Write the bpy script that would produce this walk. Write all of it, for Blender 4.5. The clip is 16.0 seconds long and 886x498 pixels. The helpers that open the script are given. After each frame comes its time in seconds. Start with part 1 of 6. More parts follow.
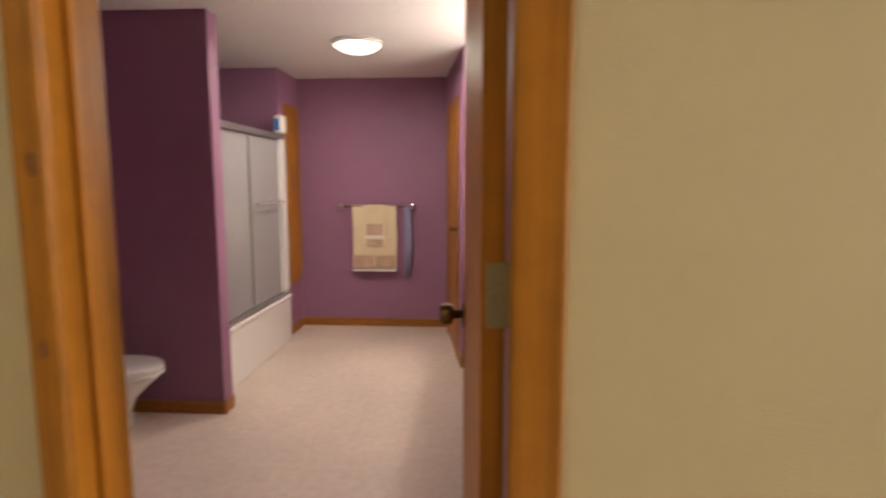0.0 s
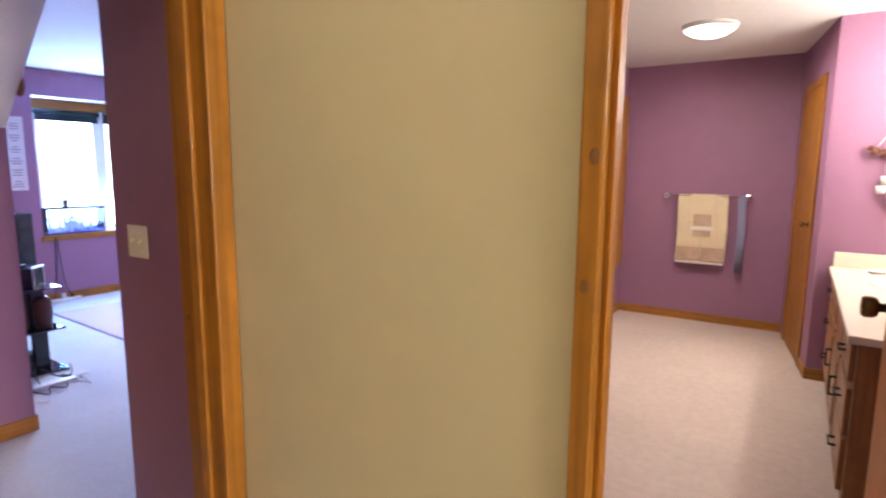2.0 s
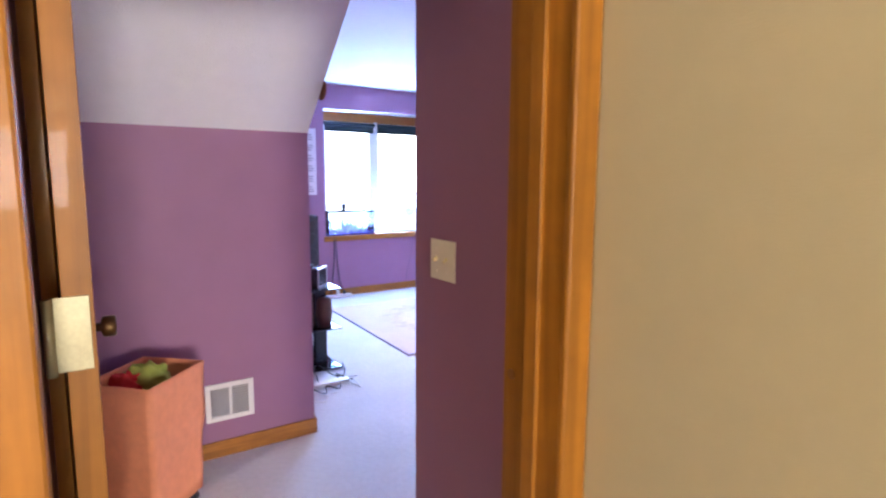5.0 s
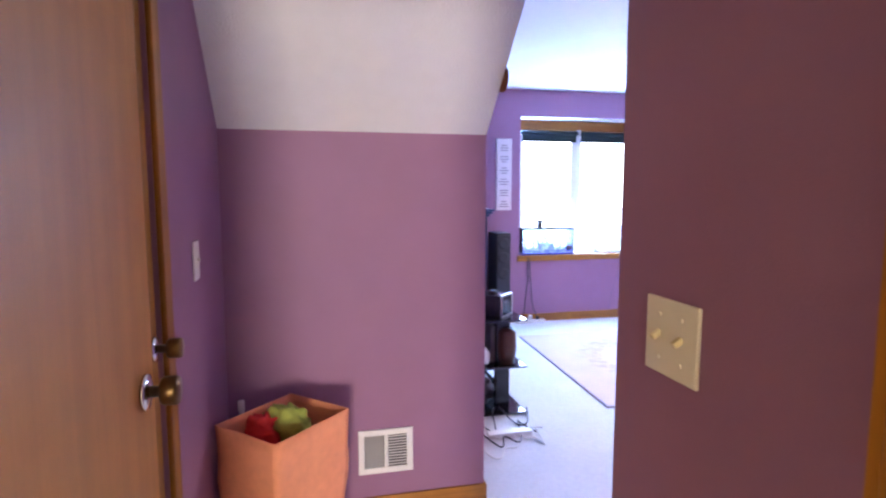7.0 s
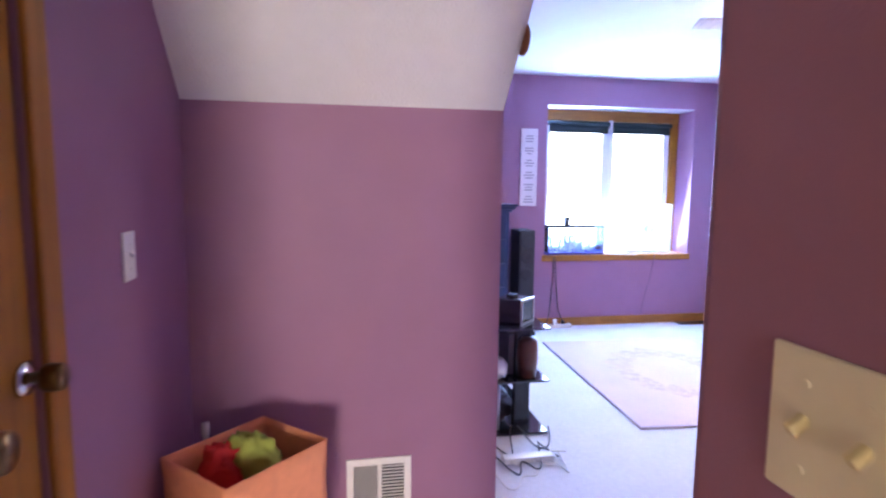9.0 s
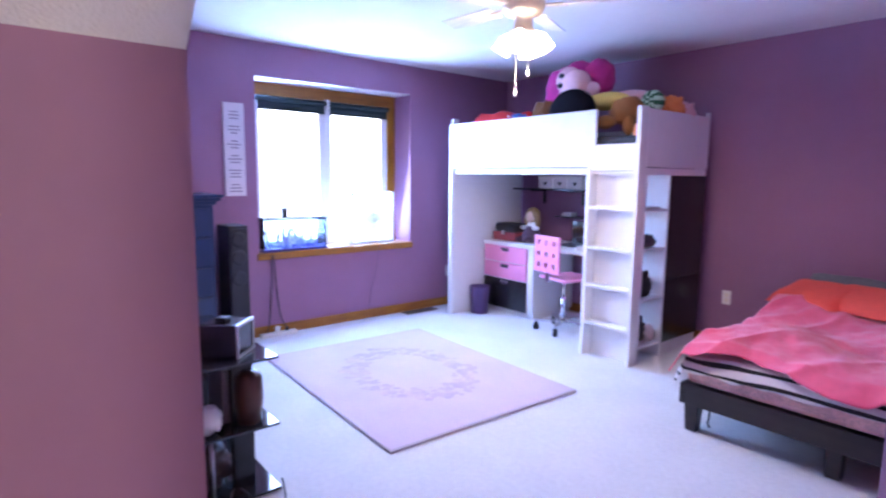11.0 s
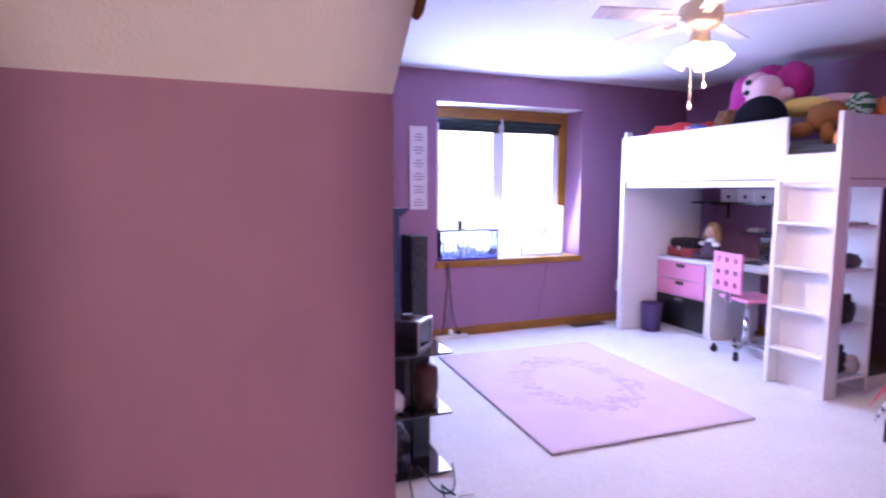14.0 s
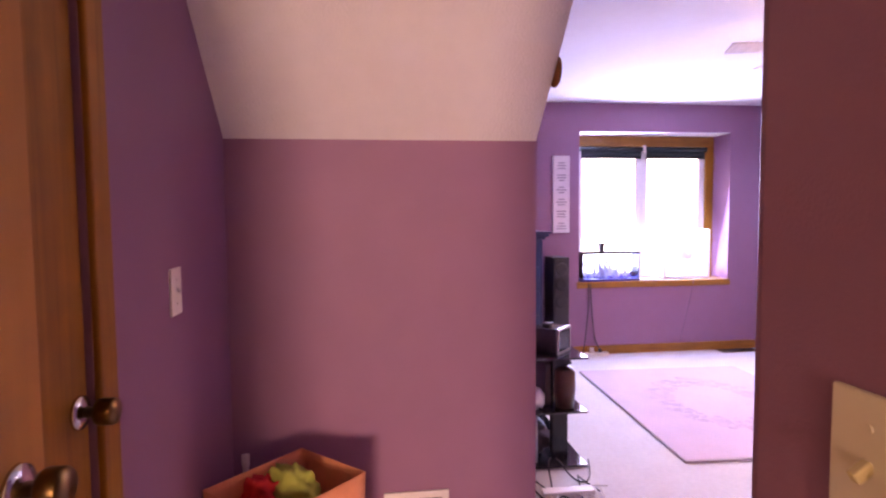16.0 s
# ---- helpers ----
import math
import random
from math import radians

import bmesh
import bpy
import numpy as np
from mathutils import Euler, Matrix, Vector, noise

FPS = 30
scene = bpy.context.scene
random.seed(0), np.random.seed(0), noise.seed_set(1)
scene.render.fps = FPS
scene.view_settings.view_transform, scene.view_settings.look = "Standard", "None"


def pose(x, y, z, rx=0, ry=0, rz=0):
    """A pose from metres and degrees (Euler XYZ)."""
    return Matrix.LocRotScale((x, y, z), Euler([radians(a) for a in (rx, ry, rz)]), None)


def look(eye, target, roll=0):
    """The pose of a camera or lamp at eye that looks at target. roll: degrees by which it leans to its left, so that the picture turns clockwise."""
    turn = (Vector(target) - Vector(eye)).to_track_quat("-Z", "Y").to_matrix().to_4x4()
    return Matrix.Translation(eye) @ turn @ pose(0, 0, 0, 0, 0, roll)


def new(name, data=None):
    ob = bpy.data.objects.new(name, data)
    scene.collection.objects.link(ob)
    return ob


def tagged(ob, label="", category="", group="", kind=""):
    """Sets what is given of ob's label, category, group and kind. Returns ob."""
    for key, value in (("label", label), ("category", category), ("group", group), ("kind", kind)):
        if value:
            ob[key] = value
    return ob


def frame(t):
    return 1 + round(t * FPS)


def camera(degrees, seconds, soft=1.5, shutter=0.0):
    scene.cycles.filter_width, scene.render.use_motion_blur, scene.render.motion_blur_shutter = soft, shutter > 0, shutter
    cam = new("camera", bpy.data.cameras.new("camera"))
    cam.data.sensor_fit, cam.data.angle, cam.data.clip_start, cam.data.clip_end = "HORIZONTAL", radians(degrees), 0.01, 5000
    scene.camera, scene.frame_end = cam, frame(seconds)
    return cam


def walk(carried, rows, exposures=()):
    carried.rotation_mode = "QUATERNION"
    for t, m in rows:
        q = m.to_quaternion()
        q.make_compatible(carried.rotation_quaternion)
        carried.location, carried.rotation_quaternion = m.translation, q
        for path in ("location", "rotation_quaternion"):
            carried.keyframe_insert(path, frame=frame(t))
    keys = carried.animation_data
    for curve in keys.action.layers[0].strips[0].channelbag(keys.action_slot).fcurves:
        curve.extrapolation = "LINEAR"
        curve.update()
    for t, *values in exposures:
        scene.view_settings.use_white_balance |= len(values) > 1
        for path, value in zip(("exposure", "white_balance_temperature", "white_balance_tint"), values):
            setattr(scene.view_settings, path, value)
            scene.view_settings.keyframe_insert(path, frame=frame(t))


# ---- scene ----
cam = camera(77.0, 16.0, soft=2.2, shutter=0.5)
EXPOSURES = [(0.0, -0.3, 6500, 10), (1.0, 0.02, 6450, 10), (2.0, 0.17, 6200, 11), (4.0, 0.31, 5950, 13), (6.3, 0.55, 6300, 13), (8.2, 0.55, 6300, 15), (10.3, 0.14, 6300, 19), (12.3, 0.06, 6450, 22), (13.1, 0.12, 7000, 29), (14.0, 0.04, 7300, 39), (15.0, 0.06, 8800, 50), (16.0, 0.12, 9500, 55)]
PATH = [
    (0, (0.469, 0.22, 1.449), (0.348, 2.202, 1.21), 0.0),
    (0.5, (0.381, 0.196, 1.448), (-0.085, 2.122, 1.175), -0.6),
    (1, (0.316, 0.063, 1.444), (-0.44, 1.892, 1.157), -0.8),
    (1.5, (0.287, -0.054, 1.46), (-0.654, 1.686, 1.166), -0.0),
    (2, (0.240, -0.093, 1.447), (-0.829, 1.574, 1.162), 0.4),
    (2.5, (0.217, -0.118, 1.455), (-0.971, 1.465, 1.163), 0.7),
    (3, (0.172, -0.150, 1.445), (-1.111, 1.352, 1.157), 0.8),
    (3.5, (0.124, -0.173, 1.443), (-1.254, 1.248, 1.156), 0.9),
    (4, (-0.061, -0.044, 1.416), (-1.557, 1.256, 1.144), 1.2),
    (4.2, (-0.114, -0.021, 1.435), (-1.638, 1.244, 1.16), 1.2),
    (6.3, (-0.828, 0.333, 1.401), (-2.684, 1.047, 1.187), -0.0),
    (6.5, (-0.868, 0.366, 1.41), (-2.751, 1.002, 1.194), 0.3),
    (7, (-0.923, 0.417, 1.405), (-2.859, 0.871, 1.196), -0.0),
    (7.5, (-0.964, 0.461, 1.397), (-2.928, 0.771, 1.182), -0.1),
    (8, (-1.005, 0.488, 1.383), (-2.977, 0.738, 1.16), -0.2),
    (8.2, (-1.033, 0.501, 1.379), (-3.005, 0.749, 1.154), -0.1),
    (10.3, (-1.765, 0.715, 1.353), (-3.531, 1.624, 1.115), 0.8),
    (10.5, (-1.811, 0.737, 1.381), (-3.514, 1.754, 1.126), 0.6),
    (11, (-1.894, 0.781, 1.371), (-3.424, 2.042, 1.114), 0.6),
    (11.5, (-1.965, 0.771, 1.35), (-3.348, 2.197, 1.113), 0.9),
    (12, (-1.976, 0.78, 1.35), (-3.315, 2.247, 1.116), 0.9),
    (12.5, (-1.945, 0.793, 1.375), (-3.364, 2.181, 1.127), 0.8),
    (13, (-1.929, 0.766, 1.363), (-3.498, 1.982, 1.117), 1.2),
    (13.5, (-1.834, 0.733, 1.39), (-3.565, 1.705, 1.148), 1.0),
    (14, (-1.716, 0.687, 1.378), (-3.56, 1.432, 1.166), 0.1),
    (14.5, (-1.634, 0.619, 1.347), (-3.542, 1.2, 1.191), -0.2),
    (15, (-1.440, 0.562, 1.372), (-3.385, 1.004, 1.222), -0.8),
    (15.5, (-1.335, 0.557, 1.384), (-3.300, 0.898, 1.241), -0.6),
    (16, (-1.269, 0.56, 1.378), (-3.25, 0.81, 1.257), -0.5),
]
walk(cam, [(t, look(eye, target, roll)) for t, eye, target, roll in PATH], exposures=EXPOSURES)

# ---- light ----
world = bpy.data.worlds.new("world")
world.use_nodes = True
scene.world = world
wn = world.node_tree.nodes
sky = wn.new("ShaderNodeTexSky")
sky.sky_type, sky.sun_disc = "NISHITA", False
sky.sun_elevation, sky.sun_rotation = radians(40), radians(120)
wn["Background"].inputs["Strength"].default_value = 0.1
world.node_tree.links.new(sky.outputs["Color"], wn["Background"].inputs["Color"])


def lamp(name, kind, where, power, colour, size=0.1, size_y=None, target=None):
    data = bpy.data.lights.new(name, kind)
    data.energy, data.color = power, colour
    if kind == "AREA":
        data.size = size
        if size_y:
            data.shape, data.size_y = "RECTANGLE", size_y
    elif kind == "SUN":
        data.angle = size
    else:
        data.shadow_soft_size = size
    ob = new(name, data)
    ob.matrix_world = look(where, target) if target else pose(*where)
    return ob


WARM = (1.0, 0.93, 0.68)
SOFTWARM = (1.0, 0.90, 0.76)
DAY = (0.28, 0.49, 1.0)
lamp("sun", "SUN", (4, 6, 8), 1.0, (1.0, 0.95, 0.88), radians(10), target=(0, 0, 0))
lamp("window_daylight", "AREA", (-6.70, 3.32, 1.45), 245, DAY, 1.45, 1.35, target=(-3.4, 2.5, 0.6))
lamp("bath_ceiling_glow", "AREA", (-0.39, 4.28, 2.335), 27, SOFTWARM, 0.3, target=(-0.39, 4.28, 0))
for y in (3.43, 3.70, 3.97):
    lamp("vanity_glow", "POINT", (0.965, y, 2.02), 24, SOFTWARM, 0.05)
lamp("hall_glow", "POINT", (-0.5, -0.4, 2.27), 9, WARM, 0.12)
# added fill from the unseen hall end, brightens the low wall
lamp("hall_end_fill", "AREA", (8.96, -0.66, 1.5), 560, (1.0, 0.93, 0.84), 1.45, 1.25, target=(-3.2, 0.8, 1.3))
for a in range(4):
    fx, fy = -4.0 + 0.12 * math.cos(a * math.pi / 2 + 0.5), 3.05 + 0.12 * math.sin(a * math.pi / 2 + 0.5)
    bulb = lamp("fan_glow", "SPOT", (fx, fy, 1.97), 14, (1.0, 0.84, 0.72), 0.05, target=(fx + 0.5 * (fx + 4.0), fy + 0.5 * (fy - 3.05), 1.4))
    bulb.data.spot_size, bulb.data.spot_blend = radians(172), 0.35


# ---- materials ----
def mat(name, colour, rough=0.6, metal=0.0, vary=0.08, scale=6.0, bump=0.0, bscale=200.0, spec=0.5, grain=None, emit=0.0, stretch=(1, 1, 1), coat=0.0, alpha=None, trans=0.0, sheen=0.0, gdepth=1.0):
    m = bpy.data.materials.new(name)
    m.use_nodes = True
    n, l = m.node_tree.nodes, m.node_tree.links
    b = n["Principled BSDF"]
    b.inputs["Roughness"].default_value = rough
    b.inputs["Metallic"].default_value = metal
    b.inputs["Specular IOR Level"].default_value = spec
    b.inputs["Coat Weight"].default_value = coat
    b.inputs["Sheen Weight"].default_value = sheen
    b.inputs["Transmission Weight"].default_value = trans
    co = n.new("ShaderNodeTexCoord")
    mp = n.new("ShaderNodeMapping")
    mp.inputs["Scale"].default_value = stretch
    l.new(co.outputs["Object"], mp.inputs["Vector"])
    n1, n2 = n.new("ShaderNodeTexNoise"), n.new("ShaderNodeTexNoise")
    n1.inputs["Scale"].default_value, n2.inputs["Scale"].default_value = scale * 0.3, scale * 4
    n1.inputs["Detail"].default_value, n2.inputs["Detail"].default_value = 3, 4
    l.new(mp.outputs["Vector"], n1.inputs["Vector"])
    l.new(mp.outputs["Vector"], n2.inputs["Vector"])
    ad = n.new("ShaderNodeMath")
    ad.operation = "ADD"
    l.new(n1.outputs["Fac"], ad.inputs[0])
    l.new(n2.outputs["Fac"], ad.inputs[1])
    ramp = n.new("ShaderNodeMapRange")
    ramp.inputs["From Min"].default_value, ramp.inputs["From Max"].default_value = 0.6, 1.4
    ramp.inputs["To Min"].default_value, ramp.inputs["To Max"].default_value = 1 - vary, 1 + vary
    l.new(ad.outputs[0], ramp.inputs["Value"])
    mul = n.new("ShaderNodeMix")
    mul.data_type, mul.blend_type = "RGBA", "MULTIPLY"
    mul.inputs["Factor"].default_value = 1.0
    mul.inputs[6].default_value = (*colour, 1)
    l.new(ramp.outputs["Result"], mul.inputs[7])
    last = mul.outputs[2]
    if grain:
        wv = n.new("ShaderNodeTexNoise")
        gm = n.new("ShaderNodeMapping")
        gm.inputs["Scale"].default_value = grain
        l.new(co.outputs["Object"], gm.inputs["Vector"])
        l.new(gm.outputs["Vector"], wv.inputs["Vector"])
        wv.inputs["Scale"].default_value, wv.inputs["Detail"].default_value, wv.inputs["Distortion"].default_value = 1.0, 5, 0.6
        gr = n.new("ShaderNodeMapRange")
        gr.inputs["From Min"].default_value, gr.inputs["From Max"].default_value = 0.35, 0.65
        gr.inputs["To Min"].default_value, gr.inputs["To Max"].default_value = 1 - 0.28 * gdepth, 1 + 0.12 * gdepth
        l.new(wv.outputs["Fac"], gr.inputs["Value"])
        g2 = n.new("ShaderNodeMix")
        g2.data_type, g2.blend_type = "RGBA", "MULTIPLY"
        g2.inputs["Factor"].default_value = 1.0
        l.new(last, g2.inputs[6])
        l.new(gr.outputs["Result"], g2.inputs[7])
        last = g2.outputs[2]
    l.new(last, b.inputs["Base Color"])
    if bump:
        bn = n.new("ShaderNodeTexNoise")
        bn.inputs["Scale"].default_value, bn.inputs["Detail"].default_value = bscale, 3
        l.new(mp.outputs["Vector"], bn.inputs["Vector"])
        bp = n.new("ShaderNodeBump")
        bp.inputs["Strength"].default_value, bp.inputs["Distance"].default_value = bump, 0.004
        l.new(bn.outputs["Fac"], bp.inputs["Height"])
        l.new(bp.outputs["Normal"], b.inputs["Normal"])
    if emit:
        b.inputs["Emission Color"].default_value = (*colour, 1)
        b.inputs["Emission Strength"].default_value = emit
    return m


PURPLE = mat("purple_wall_paint", (0.30, 0.145, 0.235), 0.55, vary=0.05, scale=1.5, bump=0.12, bscale=260, spec=0.35)
BEIGE = mat("beige_wall_paint", (0.54, 0.455, 0.29), 0.6, vary=0.04, scale=2, bump=0.2, bscale=260)
CEIL = mat("white_ceiling_paint", (0.78, 0.76, 0.73), 0.9, vary=0.03, scale=4, bump=0.8, bscale=120)
OAK = mat("golden_oak", (0.35, 0.135, 0.012), 0.48, vary=0.16, scale=5, grain=(34, 34, 1.3), spec=0.3, coat=0.04)
OAKH = mat("golden_oak_along", (0.35, 0.135, 0.012), 0.48, vary=0.14, scale=5, grain=(3, 3, 40), coat=0.04)
DOORWOOD = mat("veneer_door", (0.51, 0.22, 0.055), 0.52, vary=0.12, scale=3, grain=(26, 26, 0.9), gdepth=0.3, spec=0.22)
KNOT = mat("oak_knot", (0.20, 0.075, 0.012), 0.4, vary=0.25, scale=40)
CARPET = mat("pale_carpet", (0.74, 0.73, 0.73), 0.95, vary=0.10, scale=9, bump=1.0, bscale=420, spec=0.1, sheen=0.3)
VINYL = mat("mottled_vinyl", (0.60, 0.49, 0.42), 0.45, vary=0.13, scale=5, bump=0.1, bscale=90)
WHITE = mat("white_lacquer", (0.80, 0.78, 0.77), 0.35, vary=0.03, scale=4)
PLASTIC = mat("white_plastic", (0.78, 0.75, 0.70), 0.4, vary=0.03)
IVORY = mat("ivory_plastic", (0.76, 0.69, 0.55), 0.4, vary=0.04)
BLACK = mat("black_lacquer", (0.012, 0.011, 0.013), 0.22, vary=0.2, scale=3)
BLACKMATT = mat("black_matt", (0.018, 0.017, 0.02), 0.6, vary=0.2)
NAVYBLACK = mat("navy_black_lacquer", (0.010, 0.030, 0.085), 0.3, vary=0.2, scale=3)
GLOSSBLACK = mat("gloss_black_glass", (0.02, 0.021, 0.024), 0.05, vary=0.1, spec=0.8)
ESPRESSO = mat("espresso_wood", (0.022, 0.014, 0.014), 0.4, vary=0.25, grain=(3, 30, 30))
CHROME = mat("chrome", (0.7, 0.7, 0.72), 0.18, 1.0, vary=0.05)
BRASS = mat("antique_brass", (0.16, 0.095, 0.04), 0.34, 1.0, vary=0.15, scale=30)
DULLBRASS = mat("painted_brass_hinge", (0.32, 0.29, 0.18), 0.4, 0.6, vary=0.15, scale=40)
PORCELAIN = mat("white_porcelain", (0.78, 0.76, 0.73), 0.12, vary=0.02, coat=0.4)
PINK = mat("pink_lacquer", (0.78, 0.26, 0.42), 0.4, vary=0.04)
PEACH = mat("peach_fabric", (0.86, 0.33, 0.16), 0.85, vary=0.10, scale=8, bump=0.6, bscale=300)
RUGM = mat("pink_rug_pile", (0.66, 0.51, 0.59), 0.95, vary=0.07, scale=14, bump=1.0, bscale=380, spec=0.1)
RUGDARK = mat("rose_rug_pile", (0.59, 0.43, 0.52), 0.95, vary=0.25, scale=30, bump=1.0, bscale=380, spec=0.1)
CORAL = mat("coral_blanket", (0.86, 0.11, 0.20), 0.85, vary=0.10, scale=7, bump=0.5, bscale=300, sheen=0.4)
ORANGE = mat("orange_pillow_cloth", (0.80, 0.10, 0.07), 0.85, vary=0.08, scale=8, bump=0.5, bscale=300)
ZEBRA = mat("white_sheet", (0.74, 0.71, 0.70), 0.9, vary=0.05)
GREY = mat("grey_cloth", (0.10, 0.10, 0.105), 0.9, vary=0.15, bump=0.4)
REDCLOTH = mat("red_cloth", (0.62, 0.03, 0.03), 0.85, vary=0.12)
GREENCLOTH = mat("olive_cloth", (0.34, 0.38, 0.07), 0.9, vary=0.12)
MAGENTA = mat("magenta_plush", (0.54, 0.03, 0.21), 0.95, vary=0.25, scale=30, bump=1.0, bscale=120, sheen=0.05)
SKIN = mat("pale_pink_plush", (0.78, 0.46, 0.47), 0.95, vary=0.08, bump=0.6)
YELLOW = mat("yellow_plush", (0.82, 0.58, 0.15), 0.95, vary=0.1, bump=0.6)
BROWN = mat("brown_plush", (0.20, 0.075, 0.025), 0.95, vary=0.2, scale=30, bump=0.8)
AMBER = mat("amber_plush", (0.26, 0.09, 0.02), 0.95, vary=0.2, scale=30, bump=0.8)
ORANGEP = mat("orange_plush", (0.75, 0.22, 0.06), 0.95, vary=0.12, bump=0.6)
BLUE = mat("blue_cloth", (0.05, 0.16, 0.42), 0.8, vary=0.15)
PURPLEP = mat("purple_plastic", (0.10, 0.045, 0.15), 0.45, vary=0.12)
TOWEL = mat("cream_terry", (0.74, 0.61, 0.40), 0.95, vary=0.08, scale=20, bump=1.0, bscale=260)
TOWELB = mat("brown_towel_border", (0.52, 0.36, 0.25), 0.95, vary=0.25, scale=30, bump=0.8, bscale=260)
TOWELBLUE = mat("faded_blue_terry", (0.25, 0.24, 0.38), 0.95, vary=0.12, scale=20, bump=1.0, bscale=260)
FROST = mat("frosted_shower_glass", (0.30, 0.285, 0.29), 0.25, vary=0.06, scale=5, bump=0.4, bscale=60)
ALU = mat("satin_aluminium", (0.50, 0.48, 0.47), 0.3, 0.85, vary=0.04)
VANITYWOOD = mat("vanity_oak", (0.30, 0.125, 0.04), 0.4, vary=0.12, grain=(30, 30, 2))
MARBLE = mat("cultured_marble", (0.80, 0.72, 0.58), 0.18, vary=0.04, scale=10)
CARD = mat("pale_printed_card", (0.70, 0.62, 0.64), 0.7, vary=0.06)
INK = mat("grey_print", (0.32, 0.25, 0.28), 0.7)
BLIND = mat("dark_green_blind", (0.012, 0.03, 0.028), 0.8, vary=0.1)
CREAMBOX = mat("cream_box_card", (0.66, 0.60, 0.54), 0.7, vary=0.05)
TERRA = mat("terracotta_plastic", (0.35, 0.06, 0.07), 0.5, vary=0.1)
CABLE = mat("dark_cable", (0.03, 0.028, 0.035), 0.5)
GLOW = mat("lit_glass_shade", (1.0, 0.93, 0.84), 0.3, emit=22.0)
GLOWB = mat("lit_ceiling_diffuser", (1.0, 0.92, 0.80), 0.3, emit=5.0)
OUTSIDE = mat("overcast_brightness", (0.90, 0.95, 1.0), 1.0, vary=0.02, scale=0.3, emit=7.0)
# dark colour stands in for the shade inside vent openings
DUCTSHADE = mat("shadowed_duct", (0.06, 0.055, 0.06), 0.8)


def clear_glass(name, colour, rough=0.02):
    m = bpy.data.materials.new(name)
    m.use_nodes = True
    n, l = m.node_tree.nodes, m.node_tree.links
    tr, gl, mx, fr = n.new("ShaderNodeBsdfTransparent"), n.new("ShaderNodeBsdfGlossy"), n.new("ShaderNodeMixShader"), n.new("ShaderNodeFresnel")
    tr.inputs["Color"].default_value = (*colour, 1)
    gl.inputs["Roughness"].default_value = rough
    l.new(fr.outputs["Fac"], mx.inputs["Fac"])
    l.new(tr.outputs["BSDF"], mx.inputs[1])
    l.new(gl.outputs["BSDF"], mx.inputs[2])
    l.new(mx.outputs["Shader"], n["Material Output"].inputs["Surface"])
    return m


GLASS = clear_glass("window_glass", (0.96, 0.98, 1.0))
TANKGLASS = clear_glass("aquarium_glass", (0.86, 0.94, 0.99))


def milky(name, colour, rough=0.4):
    """Thin plastic that lets some light through."""
    m = bpy.data.materials.new(name)
    m.use_nodes = True
    n, l = m.node_tree.nodes, m.node_tree.links
    tl, mx = n.new("ShaderNodeBsdfTranslucent"), n.new("ShaderNodeMixShader")
    b = n["Principled BSDF"]
    b.inputs["Base Color"].default_value, b.inputs["Roughness"].default_value = (*colour, 1), rough
    tl.inputs["Color"].default_value = (*colour, 1)
    mx.inputs["Fac"].default_value = 0.28
    l.new(b.outputs["BSDF"], mx.inputs[1])
    l.new(tl.outputs["BSDF"], mx.inputs[2])
    l.new(mx.outputs["Shader"], n["Material Output"].inputs["Surface"])
    return m


MILKY = milky("milky_white_plastic", (0.86, 0.87, 0.88))
# pale plant colour imitates the window glare over the tank
GLAREPLANT = milky("glare_pale_plant_plastic", (0.62, 0.66, 0.80))
PILLOWGREY = mat("grey_pillow_cloth", (0.15, 0.15, 0.16), 0.9, vary=0.15, scale=9, bump=0.5, bscale=300)
MIRROR = mat("mirror_silver", (0.85, 0.86, 0.86), 0.02, 1.0, vary=0.0)


# ---- building helpers ----
def box(bm, lo, hi, mats=None, bevel=0.0, seg=2):
    """A box between two corners; mats maps a side such as '-y' to a material slot."""
    ret = bmesh.ops.create_cube(bm, size=1.0)
    vs = ret["verts"]
    c = [(a + b) / 2 for a, b in zip(lo, hi)]
    s = [abs(b - a) for a, b in zip(lo, hi)]
    for v in vs:
        v.co = Vector((v.co.x * s[0] + c[0], v.co.y * s[1] + c[1], v.co.z * s[2] + c[2]))
    faces = {f for v in vs for f in v.link_faces}
    if mats:
        for f in faces:
            f.normal_update()
            i = max(range(3), key=lambda k: abs(f.normal[k]))
            f.material_index = mats.get(("-" if f.normal[i] < 0 else "+") + "xyz"[i], mats.get("", 0))
    if bevel:
        edges = list({e for v in vs for e in v.link_edges})
        bmesh.ops.bevel(bm, geom=edges, offset=bevel, segments=seg, affect="EDGES", profile=0.5)
    return vs


def cyl(bm, at, r, h, axis="z", seg=24, r2=None):
    """A cylinder or cone whose base stands at the point 'at' and runs along the axis."""
    ret = bmesh.ops.create_cone(bm, cap_ends=True, segments=seg, radius1=r, radius2=r if r2 is None else r2, depth=abs(h))
    turn = {"z": Matrix.Identity(4), "x": Matrix.Rotation(radians(90), 4, "Y"), "y": Matrix.Rotation(radians(-90), 4, "X")}[axis]
    if h < 0:
        turn = turn @ Matrix.Rotation(radians(180), 4, "X")
    bmesh.ops.transform(bm, verts=ret["verts"], matrix=Matrix.Translation(at) @ turn @ Matrix.Translation((0, 0, abs(h) / 2)))
    return ret["verts"]


